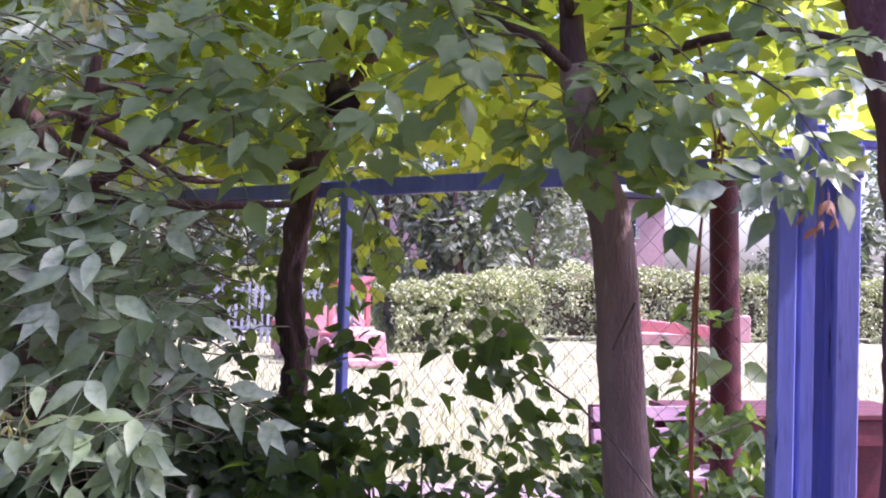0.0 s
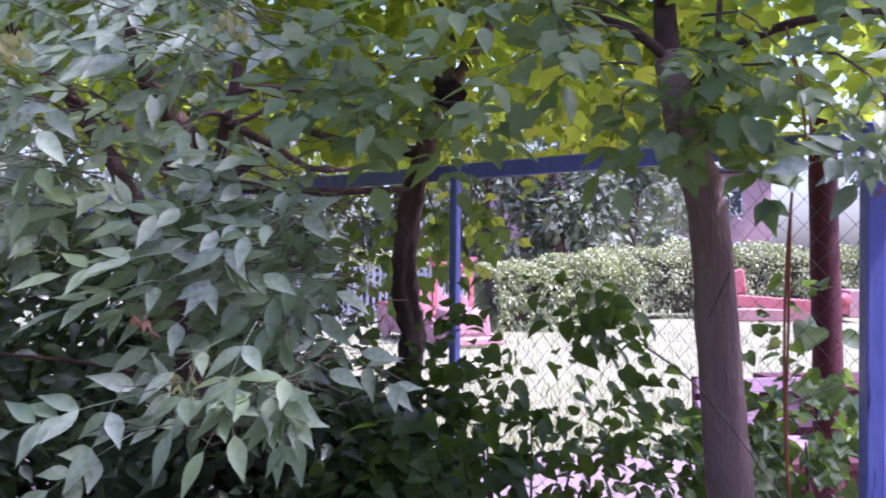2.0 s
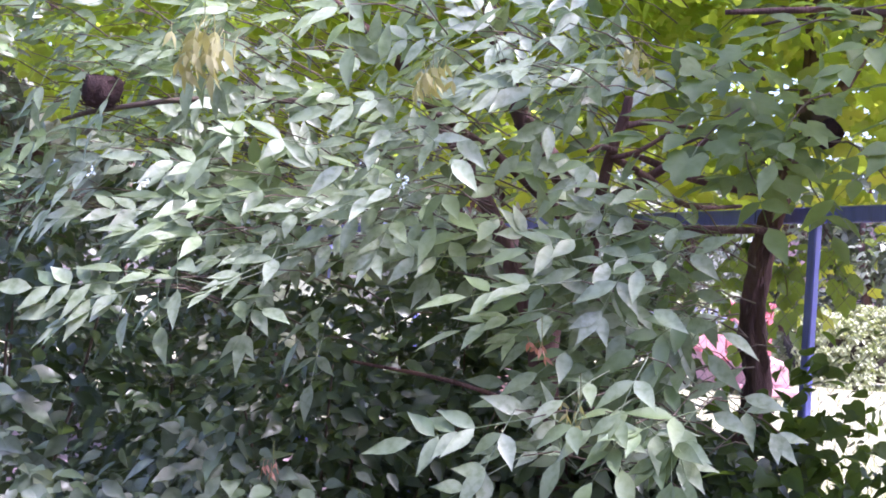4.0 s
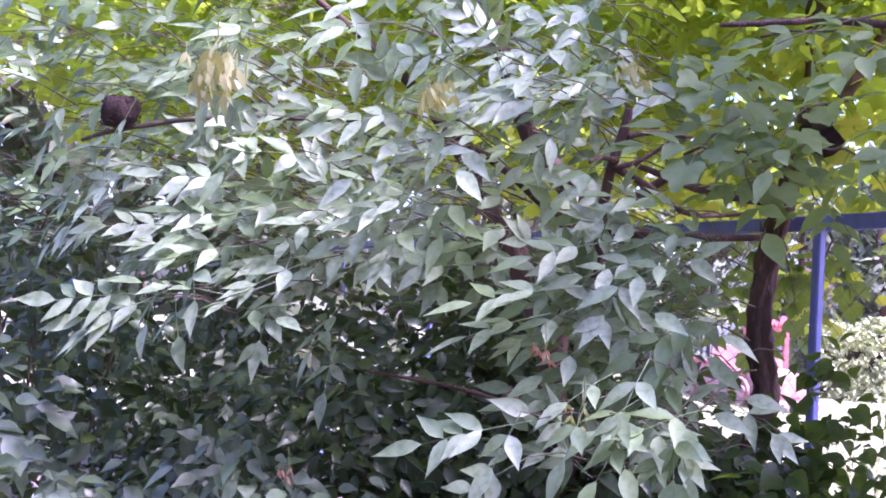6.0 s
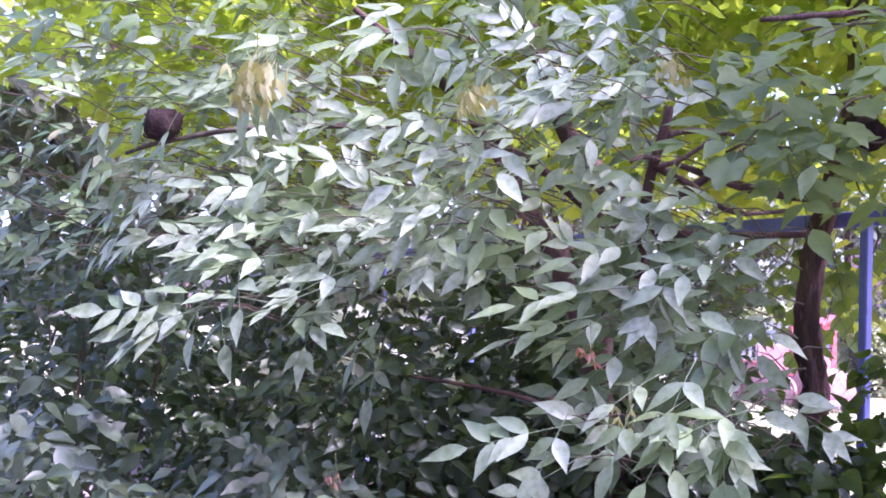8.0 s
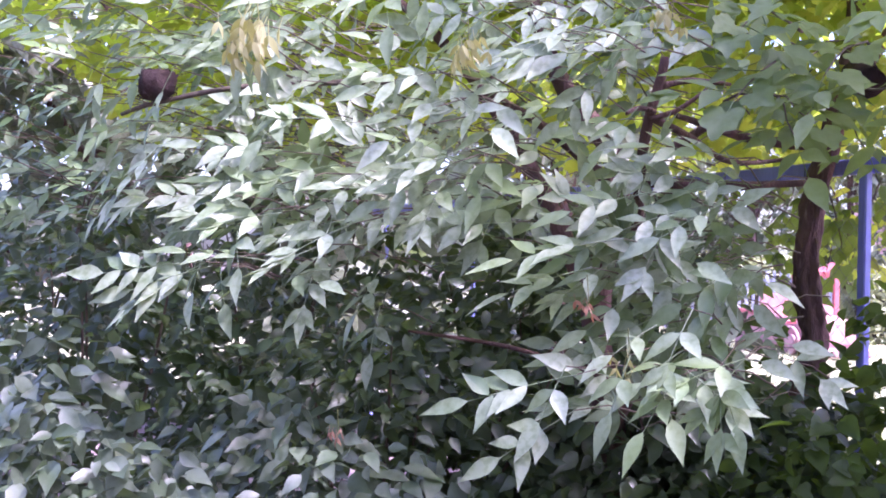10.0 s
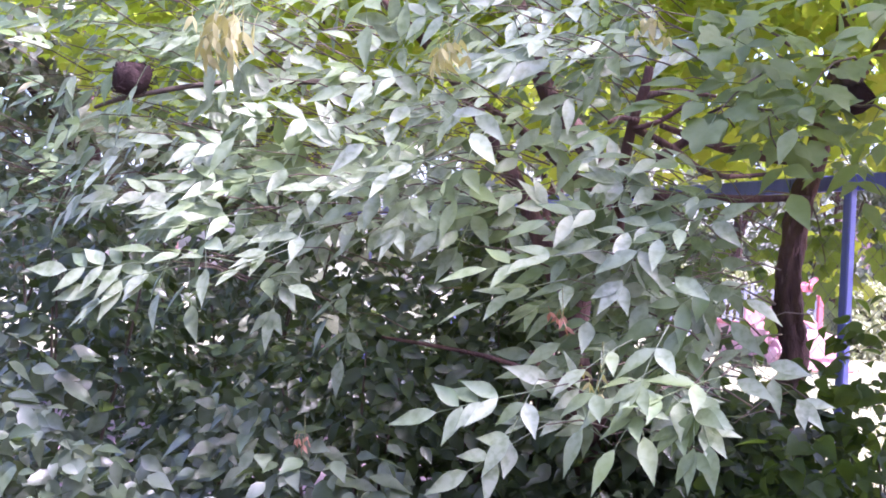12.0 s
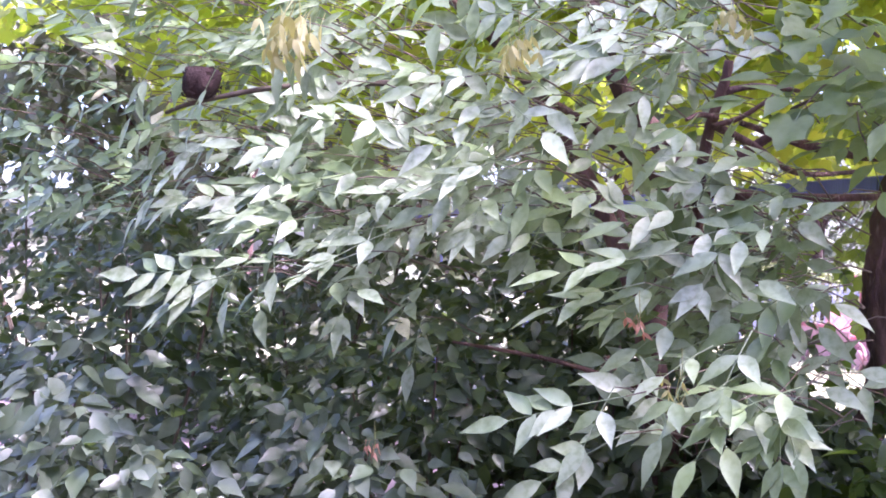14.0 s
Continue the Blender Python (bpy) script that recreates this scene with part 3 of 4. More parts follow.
frond(elder, (-0.73, 2.30, 1.70), (-0.68, 2.21, 1.83), 1)
frond(elder, (-0.58, 2.20, 1.39), (-0.60, 2.11, 1.28), 1)
frond(elder, (-0.79, 2.15, 1.35), (-0.90, 2.06, 1.26), 1)
frond(elder, (-0.86, 2.00, 1.21), (-1.15, 1.91, 1.14), 3)
frond(elder, (-0.89, 2.00, 1.10), (-1.06, 1.91, 0.99), 2)
frond(elder, (-0.88, 2.00, 1.17), (-0.93, 1.91, 1.04), 1)
frond(elder, (-0.75, 2.10, 1.28), (-0.83, 2.01, 1.23), 1)
frond(elder, (-0.62, 2.05, 1.30), (-0.67, 1.96, 1.18), 1)
frond(elder, (-0.56, 2.05, 1.24), (-0.66, 1.96, 1.21), 1)
frond(elder, (-0.65, 2.03, 1.17), (-0.73, 1.94, 1.04), 1)
frond(elder, (-0.64, 2.05, 1.17), (-0.59, 1.96, 1.07), 1)
frond(elder, (-0.53, 2.05, 1.16), (-0.53, 1.96, 1.05), 1)
frond(elder, (-0.51, 2.05, 1.17), (-0.47, 1.96, 1.06), 1)
frond(elder, (-0.54, 2.10, 1.19), (-0.44, 2.01, 1.14), 1)
frond(elder, (-0.54, 2.10, 1.19), (-0.60, 2.01, 1.11), 1)
frond(elder, (-0.48, 2.25, 1.26), (-0.39, 2.16, 1.24), 1)
frond(elder, (-0.43, 2.35, 1.29), (-0.32, 2.26, 1.29), 1)
frond(elder, (-0.37, 2.40, 1.23), (-0.26, 2.31, 1.17), 1)
frond(elder, (-0.74, 2.05, 1.20), (-0.78, 1.96, 1.06), 1)
frond(elder, (-0.81, 2.10, 1.22), (-0.91, 2.01, 1.26), 1)
frond(elder, (-0.69, 2.10, 1.22), (-0.76, 2.01, 1.17), 1)
frond(elder, (-1.18, 2.00, 1.89), (-1.40, 1.91, 1.84), 2)
frond(elder, (-1.21, 2.03, 1.82), (-1.34, 1.94, 1.78), 1)
frond(elder, (-1.23, 2.00, 1.77), (-1.33, 1.91, 1.68), 1)
frond(elder, (-1.16, 2.00, 1.69), (-1.34, 1.91, 1.63), 2)
frond(elder, (-1.17, 2.05, 1.67), (-1.39, 1.96, 1.56), 2)
frond(elder, (-1.19, 2.05, 1.59), (-1.22, 1.96, 1.48), 1)
frond(elder, (-1.09, 2.03, 1.81), (-0.95, 1.94, 1.71), 1)
frond(elder, (-1.14, 2.10, 1.87), (-0.95, 2.01, 1.78), 1)
frond(elder, (-0.90, 2.05, 1.97), (-1.04, 1.96, 1.91), 1)
frond(elder, (-0.87, 2.10, 2.03), (-0.92, 2.01, 1.95), 1)
frond(elder, (-0.82, 2.15, 2.00), (-0.72, 2.06, 2.02), 1)
frond(elder, (-1.15, 2.15, 1.67), (-0.97, 2.06, 1.64), 1)
frond(elder, (-1.27, 1.95, 2.03), (-1.23, 1.86, 1.91), 1)
frond(elder, (-1.13, 2.05, 1.99), (-1.21, 1.96, 1.91), 2)
frond(elder, (-1.11, 2.05, 1.92), (-1.16, 1.96, 1.97), 1)
frond(elder, (-1.44, 2.05, 1.61), (-1.56, 1.96, 1.49), 2)
frond(elder, (-1.33, 2.10, 1.58), (-1.47, 2.01, 1.49), 2)
frond(elder, (-1.36, 2.10, 1.63), (-1.51, 2.01, 1.66), 1)
frond(elder, (-1.07, 2.10, 1.69), (-1.09, 2.01, 1.53), 1)
frond(elder, (-1.00, 2.15, 1.63), (-1.11, 2.06, 1.58), 1)
frond(elder, (-1.62, 1.90, 1.96), (-1.59, 1.81, 1.82), 1)
frond(elder, (-1.60, 1.90, 1.95), (-1.48, 1.81, 1.82), 1)
frond(elder, (-1.57, 1.95, 1.78), (-1.61, 1.86, 1.67), 2)
frond(elder, (-1.49, 2.00, 1.80), (-1.58, 1.91, 1.81), 1)
frond(elder, (-1.67, 1.95, 1.73), (-1.82, 1.86, 1.75), 2)
frond(elder, (-1.49, 2.00, 1.67), (-1.63, 1.91, 1.64), 1)
frond(elder, (-1.62, 1.95, 1.64), (-1.76, 1.86, 1.67), 2)
frond(elder, (-1.62, 1.90, 1.60), (-1.71, 1.81, 1.56), 1)
frond(elder, (-1.91, 1.90, 1.67), (-2.00, 1.81, 1.53), 2)
frond(elder, (-1.83, 1.95, 1.61), (-1.97, 1.86, 1.61), 2)
frond(elder, (-1.70, 1.80, 1.44), (-1.98, 1.71, 1.42), 3)
frond(elder, (-1.73, 1.80, 1.41), (-1.90, 1.71, 1.36), 2)
frond(elder, (-1.71, 1.83, 1.42), (-1.89, 1.74, 1.32), 2)
frond(elder, (-1.64, 1.85, 1.47), (-1.78, 1.76, 1.50), 2)
frond(elder, (-1.61, 1.90, 1.55), (-1.72, 1.81, 1.53), 1)
frond(elder, (-1.59, 1.85, 1.46), (-1.54, 1.76, 1.37), 1)
frond(elder, (-1.53, 1.90, 1.44), (-1.65, 1.81, 1.38), 2)
frond(elder, (-1.45, 1.95, 1.50), (-1.54, 1.86, 1.45), 1)
frond(elder, (-1.55, 2.00, 1.42), (-1.33, 1.91, 1.41), 1)
frond(elder, (-1.71, 1.85, 1.39), (-1.69, 1.76, 1.31), 1)
frond(elder, (-1.66, 1.90, 1.37), (-1.60, 1.81, 1.29), 1)
frond(elder, (-1.49, 2.00, 1.39), (-1.49, 1.91, 1.28), 3)
frond(elder, (-1.47, 2.25, 1.35), (-1.50, 2.16, 1.26), 2)
frond(elder, (-1.47, 2.35, 1.26), (-1.47, 2.26, 1.12), 1)
frond(elder, (0.79, 2.10, 1.76), (0.46, 2.01, 1.70), 3)
frond(elder, (0.74, 2.10, 1.75), (0.58, 2.01, 1.68), 1)
frond(elder, (0.71, 2.13, 1.72), (0.60, 2.04, 1.61), 1)
frond(elder, (0.78, 2.20, 1.90), (0.66, 2.11, 1.84), 1)
frond(elder, (0.76, 2.10, 1.79), (0.79, 2.01, 1.72), 1)
frond(elder, (0.81, 2.05, 1.93), (0.65, 1.96, 1.94), 2)
frond(elder, (0.84, 2.05, 1.91), (0.70, 1.96, 1.88), 1)
spray(maple, (0.28, 2.70, 2.16), (-0.15, 2.32, 2.10), 4, 1.05)
spray(maple, (0.31, 2.70, 2.12), (-0.06, 2.31, 1.94), 4, 1.09)
spray(maple, (0.31, 2.70, 2.03), (0.02, 2.41, 1.89), 4, 1.01)
spray(maple, (0.28, 2.70, 2.21), (-0.43, 2.23, 2.06), 6, 0.85)
spray(maple, (0.48, 2.70, 2.16), (0.58, 2.29, 1.98), 4, 1.01)
spray(maple, (0.47, 2.70, 2.07), (0.49, 2.29, 1.83), 4, 1.01)
spray(maple, (0.41, 2.80, 1.97), (0.39, 2.50, 1.75), 3, 1.01)
spray(maple, (0.32, 2.80, 2.00), (0.22, 2.50, 1.80), 3, 1.01)
spray(maple, (0.53, 2.69, 2.02), (0.65, 2.09, 1.78), 4, 0.81)
spray(maple, (0.70, 2.49, 2.02), (0.72, 1.99, 1.76), 4, 0.81)
spray(maple, (0.80, 2.38, 1.98), (0.80, 1.98, 1.98), 3, 0.67)
spray(maple, (-0.20, 2.82, 2.04), (-0.33, 2.32, 1.90), 4, 1.01)
spray(maple, (-0.40, 2.83, 2.11), (-0.53, 2.33, 2.02), 4, 1.01)
spray(maple, (0.02, 2.71, 2.24), (0.09, 2.31, 2.00), 3, 1.09)
spray(maple, (0.61, 2.69, 2.21), (0.77, 2.29, 2.09), 4, 1.01)
spray(maple, (0.95, 2.18, 2.00), (0.90, 1.88, 1.90), 2, 0.74)
spray(maple, (-0.60, 2.83, 1.93), (-0.35, 2.42, 1.80), 3, 1.01)
spray(maple, (-0.27, 2.92, 1.95), (-0.10, 2.52, 1.82), 3, 1.01)
spray(maple, (0.49, 2.80, 1.89), (0.57, 2.39, 1.74), 4, 1.01)
spray(maple, (-0.18, 3.40, 2.08), (-0.40, 3.10, 1.90), 4, 1.05)
spray(maple, (-0.30, 3.45, 1.98), (-0.22, 3.15, 1.82), 3, 1.05)
spray(maple, (-0.25, 3.40, 2.20), (-0.42, 3.05, 2.04), 4, 1.05)
spray(maple, (-0.36, 2.60, 2.00), (-0.52, 2.22, 1.84), 4, 1.15)
spray(maple, (-0.48, 2.75, 1.92), (-0.40, 2.40, 1.78), 3, 1.1)
spray(maple, (0.46, 2.72, 1.98), (0.34, 2.42, 1.84), 4, 1.0)
spray(maple, (0.50, 2.70, 1.92), (0.52, 2.42, 1.76), 4, 1.0)
spray(maple, (0.40, 2.66, 2.06), (0.46, 2.36, 1.94), 4, 1.0)
spray(maple, (-0.34, 4.30, 1.80), (-0.26, 4.15, 1.50), 3, 1.0)
spray(maple, (-0.38, 4.25, 1.62), (-0.44, 4.10, 1.35), 3, 1.0)
spray(maple, (-0.62, 4.25, 1.70), (-0.56, 4.10, 1.42), 3, 1.0)
spray(maple, (-0.12, 4.40, 1.82), (-0.18, 4.25, 1.56), 3, 1.0)
spray(maple, (-0.33, 4.39, 1.92), (-0.38, 4.19, 1.56), 3, 1.0)
spray(maple, (-0.13, 4.49, 1.85), (-0.05, 4.30, 1.57), 2, 1.05)
spray(maple, (-0.25, 4.49, 1.70), (-0.32, 4.29, 1.44), 2, 1.0)
spray(maple, (-0.63, 4.38, 1.84), (-0.67, 4.18, 1.63), 3, 1.0)
spray(maple, (-0.41, 4.59, 1.91), (-0.50, 4.39, 1.64), 3, 1.0)
spray(maple, (-0.84, 4.48, 1.59), (-0.69, 4.28, 1.46), 3, 0.9)
# the second layer, and the shaded inside of the near tree
r = random.Random(77)


def layer(count, xs, ys, zs, low, high):
    for _ in range(count):
        at = Vector((r.uniform(*xs), r.uniform(*ys), r.uniform(*zs)))
        a, ln = math.radians(r.gauss(200, 42)), r.uniform(0.14, 0.24)
        frond(elder, at, at + Vector((ln * math.cos(a), -0.06, 0.75 * ln * math.sin(a))), r.choice((1, 1, 2, 2, 3)), r.uniform(low, high))


layer(125, (-2.3, -0.75), (2.1, 2.65), (1.70, 2.25), 0.85, 1.05)
layer(55, (-2.1, -0.95), (2.1, 2.5), (1.50, 1.75), 0.85, 1.05)
layer(62, (-0.88, -0.52), (2.15, 2.6), (1.10, 1.75), 0.85, 1.05)
layer(95, (-2.9, -1.65), (1.95, 2.7), (1.55, 2.3), 0.75, 0.95)
layer(60, (-2.7, -0.8), (2.5, 3.0), (2.1, 2.55), 0.85, 1.0)
layer(90, (-3.6, -0.9), (2.8, 3.6), (1.7, 2.9), 0.8, 1.0)
layer(20, (-1.0, -0.64), (3.2, 3.6), (1.15, 1.75), 0.8, 1.0)
layer(16, (-1.3, -0.62), (4.05, 4.5), (1.25, 1.8), 0.8, 1.0)
layer(16, (-0.95, -0.5), (2.5, 2.9), (1.8, 2.2), 0.8, 1.0)
for _ in range(34):
    x, z = r.uniform(-0.45, 1.0), r.uniform(2.32, 2.9)
    y = r.uniform(2.6, 3.4)
    a, ln = r.uniform(-3.14, 0.2), r.uniform(0.25, 0.45)
    spray(maple, (x, y, z), (x + ln * math.cos(a), y + 0.5 * ln * math.sin(a), z - r.uniform(0.0, 0.15)), 3, r.uniform(0.85, 1.1))
elder.done()
maple.done()


# ---- shrubs ----
OVATE = [blade(0.075, 0.042, 0.3, 0.15, 5), blade(0.09, 0.048, 0.25, 0.25, 5), blade(0.06, 0.034, 0.3, 0.1, 5)]
HEARTS = [heart(0.06, 0.046, 0.3, 0.25), heart(0.074, 0.056, 0.35, 0.35), heart(0.048, 0.038, 0.25, 0.1)]
LILAC = [blade(0.072, 0.042, 0.22, 0.15, 5), blade(0.086, 0.048, 0.2, 0.22, 5), blade(0.058, 0.035, 0.25, 0.1, 5)]
BROAD = [heart(0.105, 0.085, 0.25, 0.2), heart(0.125, 0.095, 0.3, 0.3), heart(0.085, 0.068, 0.2, 0.1)]


def shrub(name, label, foot, stems, spread, height, count, shapes, seed, place, group="", up=(0, -0.7, 0.65)):
    t = thing(name, foot, label, "shrub", group)
    r = random.Random(seed)
    for i in range(stems):
        h = Geo()
        dx, dy = r.uniform(-1, 1) * spread[0], r.uniform(-1, 1) * spread[1]
        limb(h, [(dx * 0.2, dy * 0.2, -0.03), (dx * 0.5, dy * 0.5, height * 0.4), (dx * 0.9, dy * 0.8, height * 0.75), (dx * 1.1, dy, height * r.uniform(0.85, 1.05))], 0.009, 0.003, 6, 0.05, seed + i)
        part("stem", h, TWIG, t)
    g = scatter(count, place, shapes, up, seed)
    tagged(part("foliage", g, LEAF_SHADE if shapes is OVATE else LEAF_LILAC if shapes is LILAC else LEAF_VINE, t), kind="stuff")
    return t


def heap(rx, ry, h, power=0.6, gaps=-0.2):
    def place(r):
        a, q = r.uniform(0, 2 * math.pi), r.random() ** power
        x, y = rx * q * math.cos(a), ry * q * math.sin(a)
        z = h * r.random() ** 0.6 * math.sqrt(max(0.0, 1 - 0.75 * q * q)) + 0.05
        if noise.noise((x * 3 + rx, y * 3, z * 3)) < gaps:
            return None
        return (x, y, z), (math.cos(a), math.sin(a) - 0.5, 0)
    return place


# ovate-leaved shrubs: their dark colour stands in for shade under the maple
shrub("lilac_shrub", "shrub with ovate leaves under the maple, shade put into its dark green", (-1.75, 3.0, 0), 7, (0.7, 0.3), 1.2, 2600, OVATE, 41, heap(0.95, 0.5, 1.22), "shrubs")
shrub("lilac_shrub", "shrub with ovate leaves under the maple, shade put into its dark green", (-2.9, 2.95, 0), 6, (0.6, 0.3), 1.5, 2400, OVATE, 42, heap(0.8, 0.6, 1.6), "shrubs")
shrub("lilac_shrub", "shrub with ovate leaves under the maple, shade put into its dark green", (-0.85, 3.1, 0), 6, (0.5, 0.25), 1.1, 2300, OVATE, 43, heap(0.6, 0.4, 1.12), "shrubs")
shrub("lilac_shrub", "shrub with ovate leaves under the maple, shade put into its dark green", (-0.68, 3.15, 0), 5, (0.22, 0.2), 1.2, 1900, OVATE, 44, heap(0.40, 0.28, 1.24), "shrubs")
shrub("lilac_shrub", "low shrub at the foot of the gnarled maple, shade put into its dark leaves", (-0.42, 3.35, 0), 5, (0.2, 0.15), 0.9, 1000, OVATE, 55, heap(0.32, 0.22, 1.12), "shrubs")
# the next five are added as dark backing for the maple's shaded inside
shrub("lilac_shrub", "narrow added shrub behind the fence, its leaves darkened as shade", (-0.90, 4.2, 0), 5, (0.2, 0.15), 1.2, 1100, OVATE, 56, heap(0.38, 0.28, 1.58), "shrubs")
shrub("lilac_shrub", "dense added shrub under the maple, its leaves darkened as shade", (-1.3, 3.42, 0), 6, (0.4, 0.2), 1.3, 2000, OVATE, 59, heap(0.62, 0.28, 1.66), "shrubs")
shrub("lilac_shrub", "tall added shrub behind the fence, its leaves darkened as shade", (-1.5, 3.9, 0), 6, (0.6, 0.3), 1.6, 2600, OVATE, 48, heap(0.8, 0.5, 1.75), "shrubs")
shrub("lilac_shrub", "tall added shrub behind the fence, its leaves darkened as shade", (-2.8, 4.0, 0), 6, (0.6, 0.3), 1.8, 3000, OVATE, 49, heap(0.9, 0.5, 2.1), "shrubs")
shrub("lilac_shrub", "tall added shrub behind the fence, its leaves darkened as shade", (-4.2, 3.7, 0), 6, (0.7, 0.3), 2.0, 3000, OVATE, 50, heap(0.9, 0.6, 2.4), "shrubs")
shrub("lilac_shrub", "low broad-leaved shrub in front of the maple, pale sky sheen in its leaf colour", (-1.62, 2.2, 0), 6, (0.5, 0.2), 0.8, 1100, LILAC, 57, heap(0.62, 0.3, 1.12, 0.5, -0.1), "shrubs", (-0.1, -0.75, 0.75))
shrub("lilac_shrub", "broad-leaved shrub in front of the maple, pale sky sheen in its leaf colour", (-2.1, 1.85, 0), 6, (0.3, 0.2), 0.9, 1600, LILAC, 58, heap(0.42, 0.3, 1.3, 0.5, -0.1), "shrubs", (0.1, -0.75, 0.7))
shrub("fence_shrub", "dark heart-leaved shrub growing through the chain-link fence", (0.06, 3.25, 0), 10, (0.6, 0.25), 0.95, 1500, HEARTS, 44, heap(0.85, 0.3, 1.42, 0.5, -0.02), "shrubs", (0, -0.25, 0.8))
shrub("fence_shrub", "sparse heart-leaved shrub in front of the bench", (0.86, 3.1, 0), 3, (0.25, 0.12), 0.95, 230, HEARTS, 45, heap(0.30, 0.18, 1.42, 0.5), "shrubs", (0, -0.35, 0.8))
shrub("fence_shrub", "broad-leaved young shrub between the fence and the table", (1.02, 3.35, 0), 3, (0.25, 0.1), 0.95, 110, BROAD, 54, heap(0.30, 0.16, 1.40, 0.5), "shrubs", (0, -0.6, 0.6))
shrub("fence_shrub", "low heart-leaved shrub at the foot of the gate", (0.70, 2.45, 0), 6, (0.4, 0.12), 0.75, 260, HEARTS, 46, heap(0.55, 0.18, 0.82, 0.5), "shrubs")
shrub("fence_shrub", "low heart-leaved shrub at the foot of the gate", (-0.28, 2.9, 0), 6, (0.42, 0.15), 0.8, 800, HEARTS, 47, heap(0.58, 0.3, 1.0, 0.5, -0.08), "shrubs", (0, -0.3, 0.8))


# ---- far side: bench, table, post ----
def bench():
    t = thing("garden_bench", (1.22, 5.95, 0), "dark red garden bench with faded mauve slats", "bench", turn=14)
    for x in (0.03, 0.72):
        part("leg", boxes(((x, 0.02, 0.40), (0.08, 0.06, 0.80), (-6, 0, 0))), RED, t)
        part("leg", boxes(((x, -0.42, 0.21), (0.08, 0.06, 0.42))), RED, t)
        part("armrest", boxes(((x, -0.21, 0.58), (0.07, 0.46, 0.05))), RED, t)
        part("side_rail", boxes(((x, -0.2, 0.38), (0.06, 0.42, 0.07))), RED, t)
    for z in (0.745, 0.62, 0.53):
        part("back_slat", boxes(((0.375, -0.02 + 0.1 * (z - 0.5), z), (0.80, 0.03, 0.085), (-10, 0, 0))), MAUVE, t)
    for y in (-0.36, -0.24, -0.12):
        part("seat_slat", boxes(((0.375, y, 0.435), (0.80, 0.10, 0.03))), MAUVE, t)
    return t


def table():
    t = thing("garden_table", (2.62, 6.5, 0), "dark red wooden garden table on stout legs", "table", turn=8)
    for i in range(4):
        part("top_board", boxes(((0, -0.27 + 0.18 * i, 0.725), (1.65, 0.172, 0.035))), RED, t)
    for x in (-0.55, 0.55):
        part("trestle", boxes(((x, 0, 0.35), (0.34, 0.10, 0.69))), RED, t)
        part("foot", boxes(((x, 0, 0.04), (0.40, 0.6, 0.08))), RED, t)
    for y in (-0.32, 0.32):
        part("apron", boxes(((0, y, 0.625), (1.58, 0.035, 0.16))), RED, t)


def low_bench():
    t = thing("plank_bench", (1.62, 5.35, 0), "low dark red plank bench beside the garden table", "bench", turn=10)
    for y in (-0.085, 0.085):
        part("seat_plank", boxes(((0, y, 0.43), (0.95, 0.16, 0.05))), RED, t)
    for x in (-0.38, 0.38):
        part("leg", boxes(((x, 0, 0.205), (0.10, 0.26, 0.41))), RED, t)
    part("apron", boxes(((0, -0.13, 0.36), (0.86, 0.03, 0.10))), RED, t)


bench()
table()
low_bench()
arbour = thing("arbour_post", (1.50, 4.6, 0), "round dark red painted post behind the gate", "post")
g = Geo()
limb(g, [(0, 0, -0.05), (0.0, 0, 0.8), (-0.02, 0, 1.5), (-0.03, 0, 1.9), (-0.03, 0, 2.2)], 0.072, 0.062, 14, 0.03, 2)
part("shaft", g, RED, arbour)


